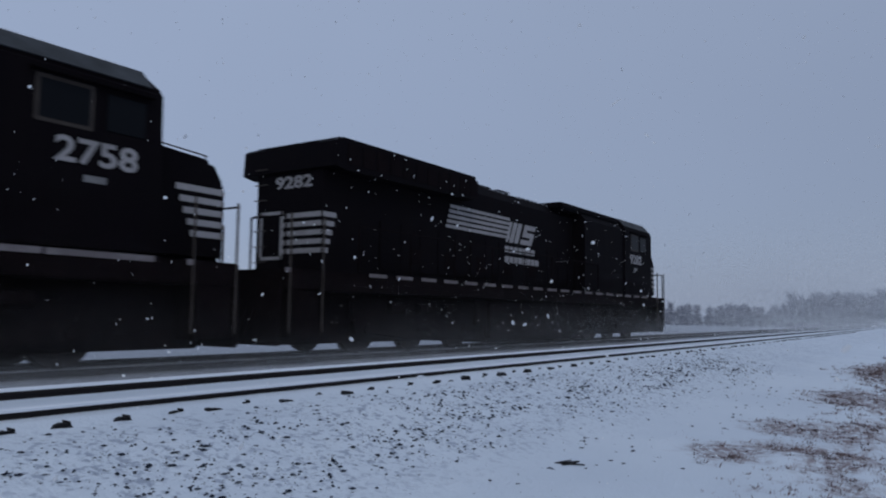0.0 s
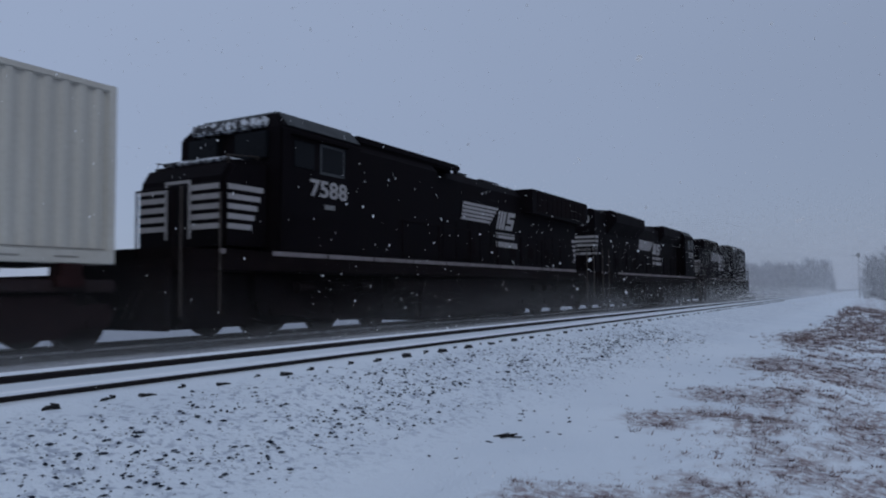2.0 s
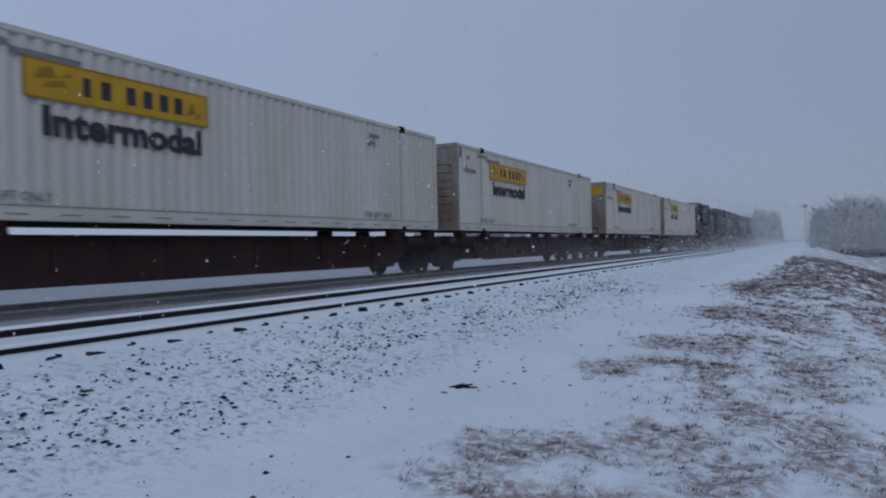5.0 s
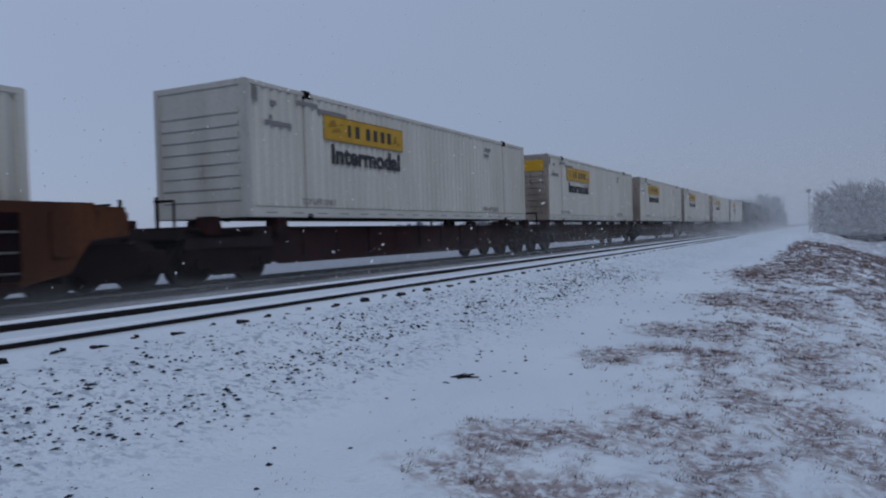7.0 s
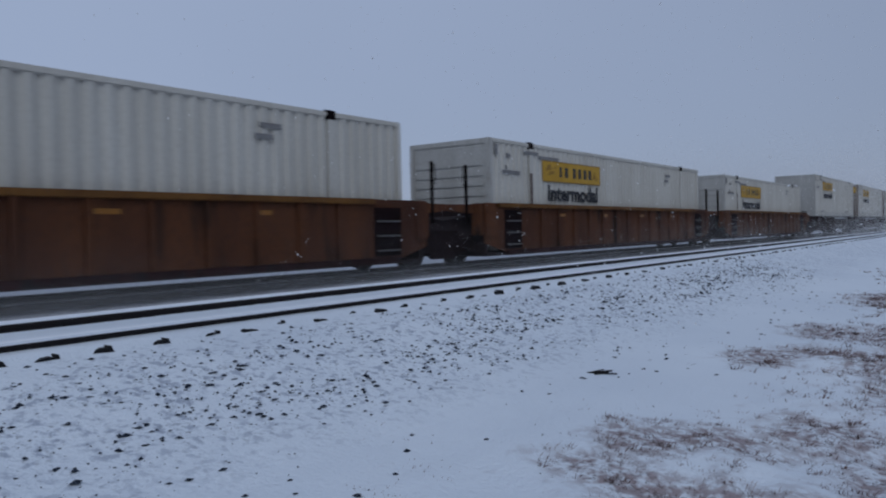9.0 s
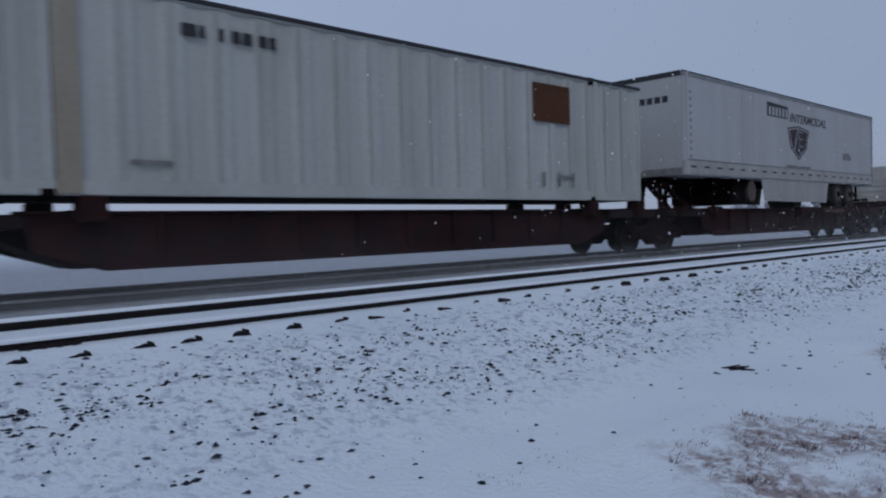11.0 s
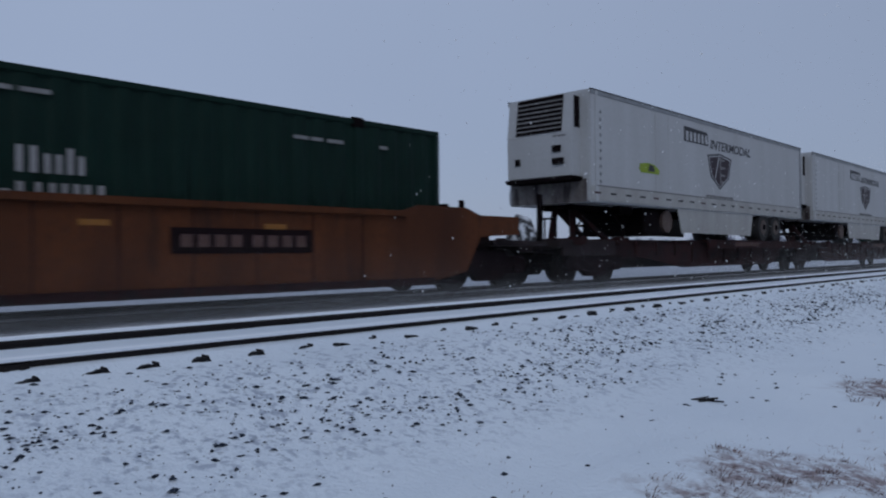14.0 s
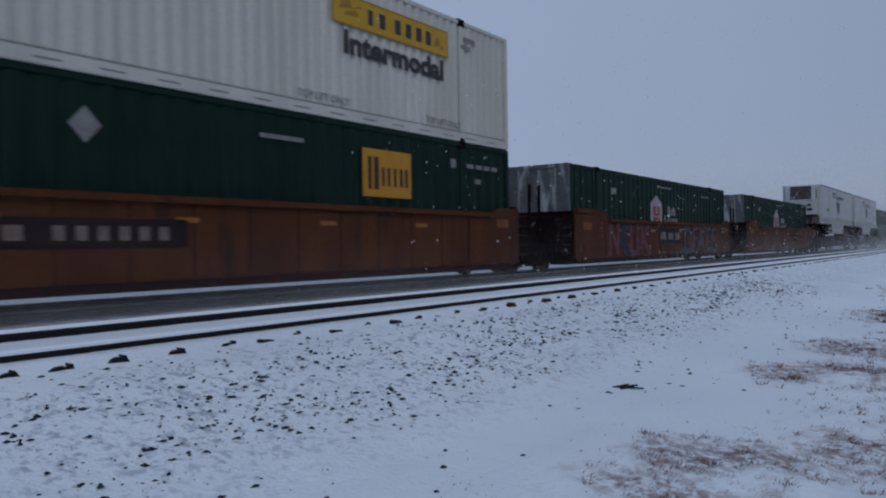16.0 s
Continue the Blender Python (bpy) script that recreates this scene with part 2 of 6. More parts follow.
def flake_material():
    m = bpy.data.materials.new("snowflake")
    m.use_nodes = True
    n, l = m.node_tree.nodes, m.node_tree.links
    n.remove(n["Principled BSDF"])
    di, tr, mx = n.new("ShaderNodeBsdfDiffuse"), n.new("ShaderNodeBsdfTranslucent"), n.new("ShaderNodeMixShader")
    di.inputs["Color"].default_value = tr.inputs["Color"].default_value = (0.97, 0.975, 0.98, 1)
    l.new(di.outputs[0], mx.inputs[1])
    l.new(tr.outputs[0], mx.inputs[2])
    l.new(mx.outputs[0], n["Material Output"].inputs["Surface"])
    return m


M_FLAKE = flake_material()


def ground_material():
    m = bpy.data.materials.new("snowy_ground")
    m.use_nodes = True
    n, l = m.node_tree.nodes, m.node_tree.links
    b = n["Principled BSDF"]
    tc, sep = n.new("ShaderNodeTexCoord"), n.new("ShaderNodeSeparateXYZ")
    l.new(tc.outputs["Object"], sep.inputs[0])

    def noise_at(scale, detail):
        t = n.new("ShaderNodeTexNoise")
        t.inputs["Scale"].default_value, t.inputs["Detail"].default_value = scale, detail
        l.new(tc.outputs["Object"], t.inputs["Vector"])
        return t.outputs["Fac"]

    def ramp(src, a, c, lo=0.0, hi=1.0):
        r = n.new("ShaderNodeMapRange")
        r.inputs["From Min"].default_value, r.inputs["From Max"].default_value = a, c
        r.inputs["To Min"].default_value, r.inputs["To Max"].default_value = lo, hi
        l.new(src, r.inputs["Value"])
        return r.outputs[0]

    def mul(a, c):
        r = n.new("ShaderNodeMath")
        r.operation = "MULTIPLY"
        l.new(a, r.inputs[0])
        l.new(c, r.inputs[1])
        return r.outputs[0]

    def blend(fac, base, color):
        r = n.new("ShaderNodeMix")
        r.data_type = "RGBA"
        l.new(fac, r.inputs["Factor"])
        if isinstance(base, tuple):
            r.inputs["A"].default_value = (*base, 1)
        else:
            l.new(base, r.inputs["A"])
        r.inputs["B"].default_value = (*color, 1)
        return r.outputs["Result"]

    big, mid, fine = noise_at(0.35, 4), noise_at(3.0, 6), noise_at(26.0, 5)
    col = blend(ramp(big, 0.35, 0.7, 0, 0.7), (0.765, 0.82, 0.88), (0.67, 0.73, 0.805))
    # thin lumpy snow over ballast on the shoulder
    shoulder = mul(ramp(sep.outputs["X"], -6.6, -6.1), ramp(sep.outputs["X"], -3.7, -4.7))
    col = blend(mul(shoulder, mul(ramp(fine, 0.55, 0.66), ramp(mid, 0.42, 0.6, 0.0, 0.45))), col, (0.10, 0.105, 0.125))
    # grey-blue blotches paint the shade in the dimples of the snow
    col = blend(mul(shoulder, mul(ramp(noise_at(12.0, 4), 0.52, 0.62, 0, 0.72), ramp(mid, 0.36, 0.54))), col, (0.33, 0.37, 0.455))
    # wind-swept snow beside the running line, the train's shade mixed into its grey
    swept_and_shade = mul(ramp(sep.outputs["X"], -150.0, -70.0), ramp(sep.outputs["X"], -8.75, -9.3))
    col = blend(mul(swept_and_shade, ramp(mid, 0.25, 0.7, 0.55, 0.95)), col, (0.25, 0.26, 0.295))
    # bare ballast between its rails
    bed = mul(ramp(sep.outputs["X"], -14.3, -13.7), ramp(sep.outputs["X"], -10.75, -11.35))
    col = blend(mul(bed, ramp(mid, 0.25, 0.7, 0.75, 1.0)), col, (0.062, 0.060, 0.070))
    # dead grass under thin snow where the turf grows
    turf_at = n.new("ShaderNodeAttribute")
    turf_at.attribute_name = "turf"
    col = blend(mul(ramp(turf_at.outputs["Fac"], 0.12, 0.75, 0, 1), ramp(noise_at(11.0, 6), 0.40, 0.58, 0.10, 0.85)), col, (0.27, 0.200, 0.20))
    col = blend(mul(ramp(turf_at.outputs["Fac"], 0.2, 0.8, 0, 1), ramp(noise_at(30.0, 4), 0.54, 0.66, 0, 0.65)), col, (0.105, 0.072, 0.074))
    field = ramp(sep.outputs["X"], 9.0, 16.0, 0, 0.6)
    col = blend(field, col, (0.30, 0.24, 0.24))
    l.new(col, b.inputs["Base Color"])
    b.inputs["Roughness"].default_value = 0.92
    b.inputs["Specular IOR Level"].default_value = 0.12
    bp = n.new("ShaderNodeBump")
    bp.inputs["Strength"].default_value, bp.inputs["Distance"].default_value = 0.75, 0.035
    l.new(fine, bp.inputs["Height"])
    l.new(bp.outputs[0], b.inputs["Normal"])
    return m


M_GROUND = ground_material()


# ---------------------------------------------------------------- mesh helpers
def B():
    return bmesh.new()


def box(bm, x0, x1, y0, y1, z0, z1, bev=0.0):
    c = bmesh.ops.create_cube(bm, size=1, matrix=Matrix.Translation(((x0 + x1) / 2, (y0 + y1) / 2, (z0 + z1) / 2)) @ Matrix.Diagonal((abs(x1 - x0), abs(y1 - y0), abs(z1 - z0), 1)))
    if bev:
        es = list({e for v in c["verts"] for e in v.link_edges})
        bmesh.ops.bevel(bm, geom=es, offset=bev, segments=2, affect="EDGES", clamp_overlap=True)
    return bm


def bar(bm, a, b, r, seg=6):
    """A round bar from a to b."""
    a, b = Vector(a), Vector(b)
    d = b - a
    m = Matrix.Translation((a + b) / 2) @ d.to_track_quat("Z", "Y").to_matrix().to_4x4()
    bmesh.ops.create_cone(bm, cap_ends=True, segments=seg, radius1=r, radius2=r, depth=d.length, matrix=m)
    return bm


def beam(bm, a, b, w, h):
    """A flat-sided beam from a to b."""
    a, b = Vector(a), Vector(b)
    d = b - a
    m = Matrix.Translation((a + b) / 2) @ d.to_track_quat("Z", "Y").to_matrix().to_4x4() @ Matrix.Diagonal((w, h, d.length, 1))
    bmesh.ops.create_cube(bm, size=1, matrix=m)
    return bm


def disc_x(bm, x0, x1, y, z, r, seg=24, r2=None):
    """A round body whose axle lies along x."""
    m = Matrix.Translation(((x0 + x1) / 2, y, z)) @ Matrix.Rotation(math.pi / 2, 4, "Y")
    bmesh.ops.create_cone(bm, cap_ends=True, segments=seg, radius1=r, radius2=r2 or r, depth=abs(x1 - x0), matrix=m)
    return bm


def prism_y(bm, outline, y0, y1):
    """Outline in (x, z), drawn out along y."""
    lo = [bm.verts.new((x, y0, z)) for x, z in outline]
    hi = [bm.verts.new((x, y1, z)) for x, z in outline]
    k = len(outline)
    for i in range(k):
        bm.faces.new((lo[i], lo[(i + 1) % k], hi[(i + 1) % k], hi[i]))
    bm.faces.new(lo[::-1])
    bm.faces.new(hi)
    bmesh.ops.recalc_face_normals(bm, faces=bm.faces)
    return bm


def prism_x(bm, outline, x0, x1):
    """Outline in (y, z), drawn out along x."""
    lo = [bm.verts.new((x0, y, z)) for y, z in outline]
    hi = [bm.verts.new((x1, y, z)) for y, z in outline]
    k = len(outline)
    for i in range(k):
        bm.faces.new((lo[i], lo[(i + 1) % k], hi[(i + 1) % k], hi[i]))
    bm.faces.new(lo[::-1])
    bm.faces.new(hi)
    bmesh.ops.recalc_face_normals(bm, faces=bm.faces)
    return bm


def part(name, bm, material, parent=None, label="", smooth=False):
    me = bpy.data.meshes.new(name)
    if smooth:
        for f in bm.faces:
            f.smooth = len(f.verts) == 4
    bm.to_mesh(me)
    bm.free()
    me.materials.append(material)
    ob = new(name, me)
    if parent:
        ob.parent = parent
    return tagged(ob, label)


def piece(name, me, material, parent, m):
    """A part that shares the mesh me."""
    if not me.materials:
        me.materials.append(material)
    ob = new(name, me)
    ob.parent = parent
    ob.matrix_basis = m
    return ob


def thing(name, label, category, group=""):
    return tagged(new(name), label, category, group)


GLYPHS = {}


def glyph_mesh(text, size, depth, shear, bold):
    """Outline of a text as a mesh, kept for the next call."""
    key = (text, size, depth, shear, bold)
    if key not in GLYPHS:
        cu = bpy.data.curves.new("glyph", "FONT")
        cu.body, cu.size, cu.extrude, cu.shear, cu.offset = text, size, depth / 2, shear, bold
        cu.resolution_u = 3
        tmp = new("glyph_outline", cu)
        bpy.context.view_layer.update()
        GLYPHS[key] = bpy.data.meshes.new_from_object(tmp.evaluated_get(bpy.context.evaluated_depsgraph_get()))
        bpy.data.objects.remove(tmp)
        bpy.data.curves.remove(cu)
    return GLYPHS[key]


def letters(name, text, size, material, parent, x, y, z, width=None, side=1, depth=0.006, shear=0.0, bold=0.0, end=False):
    """Raised lettering, one object a letter; y is where the word begins, z its foot. side 1 faces +x; end: on an end wall that faces -y, where x is where it begins."""
    reach = []
    for k in range(len(text)):
        me = glyph_mesh(text[:k + 1], size, depth, shear, bold)
        reach.append(max(v.co.x for v in me.vertices) if len(me.vertices) else 0.0)
    scale = width / reach[-1] if width else 1.0
    for k, ch in enumerate(text):
        if ch == " ":
            continue
        me = glyph_mesh(ch, size, depth, shear, bold).copy()
        off = reach[k] - max(v.co.x for v in me.vertices)
        for v in me.vertices:
            p = v.co.copy()
            u = (p.x + off) * scale
            v.co = (u, -p.z, p.y) if end else (p.z * side, u * side, p.y)
        me.name = name
        me.materials.clear()
        me.materials.append(material)
        ob = new(name, me)
        ob.parent = parent
        ob.location = (x, y, z)


# shape all the words while the scene is still empty
for word, size, depth, shear, bold in (("9282", 0.36, 0.006, 0.0, 0.01), ("9282", 0.50, 0.006, 0.0, 0.012), ("2758", 0.36, 0.006, 0.0, 0.01), ("2758", 0.50, 0.006, 0.0, 0.012), ("7588", 0.36, 0.006, 0.0, 0.01), ("7588", 0.50, 0.006, 0.0, 0.012),
                                       ("Intermodal", 0.62, 0.008, 0.0, 0.022), ("TOP LIFT ONLY", 0.2, 0.006, 0.0, 0.0), ("INTERMODAL", 0.42, 0.008, 0.25, 0.006), ("53", 0.24, 0.006, 0.0, 0.0), ("53", 0.62, 0.006, 0.0, 0.0)):
    for k in range(len(word)):
        glyph_mesh(word[:k + 1], size, depth, shear, bold)
        glyph_mesh(word[k], size, depth, shear, bold)
MOVERS = []


def on_train(ob, y0, z=0.0):
    """Note a thing that rides with the train: its place along the line at the start."""
    ob.matrix_basis = pose(TRAIN_X, y0, z)
    MOVERS.append((ob, y0, z))
    return ob


TRAIN_X, NEAR_X, GAUGE = -12.0, -7.80, 1.50
# ---------------------------------------------------------------- ground
PROFILE = [(-2500, -2.0), (-60, -2.2), (-24, -1.9), (-17, -0.55), (-14.6, -0.22), (-13.6, -0.13), (-9.9, -0.13), (-9.3, -0.15), (-8.75, -0.09), (-8.62, -0.08), (-8.45, -0.10), (-8.3, -0.06),
           (-7.8, -0.048), (-7.15, -0.035), (-6.98, -0.105), (-6.92, -0.090), (-6.80, -0.066), (-6.60, -0.060), (-6.50, -0.112), (-5.9, -0.185), (-4.9, -0.42), (-3.8, -0.62), (-2.6, -0.70), (-1.2, -0.78), (0.3, -0.95),
           (2.0, -1.45), (4.5, -2.3), (7.0, -2.75), (10, -2.7), (40, -2.4), (300, -2.0), (2500, -2.0)]


def ground_z(x, y):
    z = float(np.interp(x, [p[0] for p in PROFILE], [p[1] for p in PROFILE]))
    rough = 0.012 if -15 < x < -6.3 else 0.026 if x < -2.4 else 0.026 + 0.064 * min(1.0, (x + 2.4) * 1.2)
    if -9.2 < x < -6.4:
        rough = 0.009 if x > -6.75 else 0.004
    lump = noise.noise((x * 1.3, y * 1.3, 0)) + 0.5 * noise.noise((x * 3.7, y * 3.7, 5.0))
    if -6.3 < x < -4.0 and y < 30:
        lump += 0.9 * noise.noise((x * 9.0, y * 9.0, 7.0)) * min(1.0, (x + 6.3) * 2, (-4.0 - x) * 2)
    if x > -3.2:
        lump += 1.0 * noise.noise((x * 0.5, y * 0.5, 9.0))
    return z + rough * lump


# patches of dead grass along the edge of the shoulder: centre and half-widths
PATCHES = ((-2.55, 9.3, 0.42, 0.5), (-2.0, 10.1, 0.5, 0.6), (-1.45, 9.9, 0.4, 1.0), (-2.3, 11.9, 0.5, 0.7), (-1.6, 12.0, 0.45, 0.8), (-1.9, 17.4, 0.8, 1.6), (-1.0, 16.6, 0.6, 1.5),
           (-1.9, 27.0, 0.9, 4.0), (-0.6, 34.0, 1.2, 6.0), (-2.35, 5.3, 0.38, 0.48), (-1.95, 5.6, 0.38, 0.42), (-2.2, 4.45, 0.5, 0.34), (-1.6, 4.3, 0.42, 0.5), (-1.35, 6.4, 0.46, 0.55), (-0.85, 5.6, 0.34, 0.75), (-0.25, 7.2, 0.36, 1.1), (-0.9, 7.8, 0.3, 0.6))


def turf(x, y):
    """How thick the dead grass stands: 0 bare snow, 1 full turf."""
    if x < -3.9 or x > 30:
        return 0.0
    wob = 0.12 * noise.noise((x * 3.1, y * 1.7, 13.0))
    best = 0.0
    for cx, cy, wx, wy in PATCHES:
        q = ((x - cx) / wx) ** 2 + ((y - cy) / wy) ** 2
        if q < 6:
            best = max(best, 1.05 * math.exp(-0.75 * q))
    edge = -2.35 + 0.5 * noise.noise((0.0, y * 0.45, 2.0)) - 0.012 * min(max(y - 8, 0), 40)
    c = noise.noise((x * 1.1, y * 0.55, 21.0)) + 0.7 * noise.noise((x * 2.6, y * 1.5, 31.0)) + 0.35 * noise.noise((x * 6.5, y * 4.0, 41.0))
    open_bank = min(1.0, max(0.0, (x - edge) * 0.8)) * min(1.0, max(0.0, 0.40 + 0.80 * c + 0.06 * min(x + 1, 4)))
    rag = 0.30 * noise.noise((x * 5.0, y * 3.5, 17.0)) + 0.22 * noise.noise((x * 13.0, y * 9.0, 27.0))
    return min(1.0, max(0.0, max(best, open_bank) + wob + rag - 0.08)) if max(best, open_bank) > 0.04 else 0.0


def build_ground():
    xs = sorted(set([p[0] for p in PROFILE] + list(np.arange(-24, -14.6, 1.2)) + list(np.arange(-9.8, -6.6, 0.25)) + list(np.arange(-6.3, 1.5, 0.085)) + list(np.arange(1.5, 8.0, 0.16)) + list(np.arange(8, 40, 2.5)) + [-300, -1000, 80, 150, 1000]))
    xs = [a for i, a in enumerate(xs) if i == 0 or a - xs[i - 1] > 0.015]
    ys = list(np.arange(-6, 0, 0.2)) + list(np.arange(0, 13, 0.09)) + list(np.arange(13, 22, 0.18)) + list(np.arange(22, 40, 0.35)) + list(np.arange(40, 120, 1.5)) + list(np.arange(120, 420, 8)) + [500, 700, 1000, 1800, 3000]
    ys = [-2000, -600, -200, -60, -25, -12] + ys
    verts = [(x, y, ground_z(x, y)) for y in ys for x in xs]
    k = len(xs)
    faces = [(j * k + i, j * k + i + 1, (j + 1) * k + i + 1, (j + 1) * k + i) for j in range(len(ys) - 1) for i in range(k - 1)]
    me = bpy.data.meshes.new("ground")
    me.from_pydata(verts, [], faces)
    me.polygons.foreach_set("use_smooth", [True] * len(faces))
    mask = me.attributes.new("turf", "FLOAT", "POINT")
    mask.data.foreach_set("value", [turf(v[0], v[1]) if -8 < v[1] < 400 else 0.3 for v in verts])
    me.materials.append(M_GROUND)
    return tagged(new("ground", me), "snow-dusted railway embankment with bare shoulder and grassy bank", "ground", kind="structure")


build_ground()


# ---------------------------------------------------------------- tracks
def rail_mesh(name, y0, y1):
    """T-shaped rail, head at z 0."""
    o = [(-0.036, 0), (0.036, 0), (0.037, -0.03), (0.012, -0.045), (0.010, -0.145), (0.07, -0.165), (0.07, -0.175), (-0.07, -0.175), (-0.07, -0.165), (-0.010, -0.145), (-0.012, -0.045), (-0.037, -0.03)]
    return prism_y(B(), o, y0, y1)


def track(name, label, x, snowed):
    t = thing(name, label, "railway track")
    tagged(t, kind="structure")
    for s in (-1, 1):
        r = part("rail", rail_mesh("rail", -70, 900), M_RAIL, t)
        r.location = (x + s * GAUGE / 2, 0, 0)
        cap = B()
        if snowed:
            if s < 0:
                prism_y(cap, [(-0.038, 0.001), (0.036, 0.001), (0.031, 0.026), (0.008, 0.040), (-0.026, 0.034)], -70, 900)
            else:
                prism_y(cap, [(-0.075, -0.034), (0.0385, -0.022), (0.041, 0.001), (0.024, 0.015), (-0.040, 0.012), (-0.082, -0.02)], -70, 900)
        else:
            prism_y(cap, [(-0.037, -0.022), (0.0375, -0.022), (0.035, 0.003), (-0.033, 0.003)], -70, 900)
        c = part("snow_cap" if snowed else "rail_head", cap, M_SNOWCAP if snowed else M_RAILTOP, r)
    return t


near_track = track("track_near", "empty railway track with snow-capped rusty rails", NEAR_X, True)
far_track = track("track_far", "railway track with bare rails under the train", TRAIN_X, False)

# timber ties: their ends poke out of the snow beside the near track
rng = random.Random(4)
tie_me = bpy.data.meshes.new("tie")
tb = box(B(), -1.3, 1.3, -0.11, 0.11, -0.18, 0.0, 0.012)
tb.to_mesh(tie_me)
tb.free()


def worn_tie(r):
    """A weathered tie whose split top stands out of the snow only in part."""
    top = [(-0.12 - 0.05 * r.random(), -0.05)]
    n = 7
    rise = r.uniform(0.2, 1.0)
    for i in range(n):
        u = i / (n - 1)
        top.append((-0.11 + 0.20 * u, -0.032 + 0.030 * min(1, u / rise) + r.uniform(-0.007, 0.005)))
    if r.random() < 0.5:
        top += [(0.092, 0.006), (0.100, 0.015), (0.116, 0.016), (0.128, 0.004)]
    top += [(0.135, -0.02), (0.16 + 0.05 * r.random(), -0.05)]
    k = r.uniform(0.55, 1.0)
    b2 = prism_x(B(), [(a * k, c) for a, c in top] + [(0.11, -0.18), (-0.11, -0.18)], 1.14, 1.3)
    for v in b2.verts:
        if v.co.z > -0.1:
            v.co.x += 0.02 * r.uniform(-1, 1)
    box(b2, -1.3, 1.14, -0.11, 0.11, -0.18, -0.035)
    me = bpy.data.meshes.new("tie")
    b2.to_mesh(me)
    b2.free()
    return me


worn = [worn_tie(rng) for k in range(9)]
for k in range(-14, 130):
    y = 4.93 + 0.484 * k
    reach = 0.045 if k % 2 == 0 else -0.015
    reach += rng.uniform(-0.035, 0.03)
    piece("tie", worn[rng.randrange(9)], M_TIE, near_track, pose(NEAR_X + reach, y + rng.uniform(-0.03, 0.03), -0.082 + rng.uniform(-0.016, 0.004), 0, 0, rng.uniform(-4, 4)))
for k in range(-20, 110):
    piece("tie", tie_me, M_TIE, far_track, pose(TRAIN_X, 0.52 * k, -0.155, 0, 0, rng.uniform(-1, 1)))

# a bolted joint in the near rail
joint = B()
box(joint, NEAR_X + GAUGE / 2 + 0.012, NEAR_X + GAUGE / 2 + 0.036, 1.72, 2.2, -0.13, -0.045, 0.006)
part("joint_bar", joint, M_RAIL, near_track, "bolted rail joint bar")
for i in range(4):
    bolt = disc_x(B(), NEAR_X + GAUGE / 2 + 0.03, NEAR_X + GAUGE / 2 + 0.07, 1.78 + 0.12 * i, -0.085, 0.022, 6)
    part("bolt", bolt, M_RAIL, near_track)


# ---------------------------------------------------------------- rolling stock: running gear
def truck(parent, y, axle=1.83, r=0.45, axles=2, gear=None):
    """A bogie under parent at y: side frames, wheels, springs."""
    gear = gear or M_TRUCK
    tk = thing("truck", "", "")
    tk.parent = parent
    tk.location = (0, y, 0)
    span = axle * (axles - 1)
    for s in (-1, 1):
        f = B()
        L = span / 2
        out = [(-L - 0.42, r + 0.12), (-L - 0.3, r + 0.30), (-L + 0.25, r + 0.27), (-0.5, r + 0.42), (0.5, r + 0.42), (L - 0.25, r + 0.27), (L + 0.3, r + 0.30), (L + 0.42, r + 0.12), (L + 0.3, r - 0.1), (L - 0.3, r - 0.1), (0.42, r - 0.24), (-0.42, r - 0.24), (-L + 0.3, r - 0.1), (-L - 0.3, r - 0.1)]
        prism_x(f, out, s * 0.98, s * 1.12)
        part("side_frame", f, gear, tk)
        for k in range(-1, 2):
            part("spring", bar(B(), (s * 1.05, k * 0.2, r - 0.2), (s * 1.05, k * 0.2, r + 0.22), 0.07, 8), gear, tk)
    for i in range(axles):
        ya = -span / 2 + i * axle
        for s in (-1, 1):
            w = disc_x(B(), s * 0.70, s * 0.84, ya, r, r, 28)
            disc_x(w, s * 0.68, s * 0.715, ya, r, r + 0.028, 28)
            wh = part("wheel", w, M_WHEEL, tk, smooth=True)
            part("bearing_cap", disc_x(B(), s * 0.9, s * 1.17, ya, r, 0.10, 12), gear, tk)
        part("axle", bar(B(), (-0.9, ya, r), (0.9, ya, r), 0.085, 10), gear, tk)
    part("bolster", box(B(), -1.1, 1.1, -0.22, 0.22, r - 0.05, r + 0.32, 0.03), gear, tk)
    return tk


def coupler(parent, y, direction):
    c = B()
    box(c, -0.12, 0.12, min(y, y + direction * 0.55), max(y, y + direction * 0.55), 0.72, 0.98, 0.03)
    box(c, -0.19, 0.19, min(y + direction * 0.45, y + direction * 0.75), max(y + direction * 0.45, y + direction * 0.75), 0.68, 1.02, 0.05)
    return part("coupler", c, M_UNDER, parent)


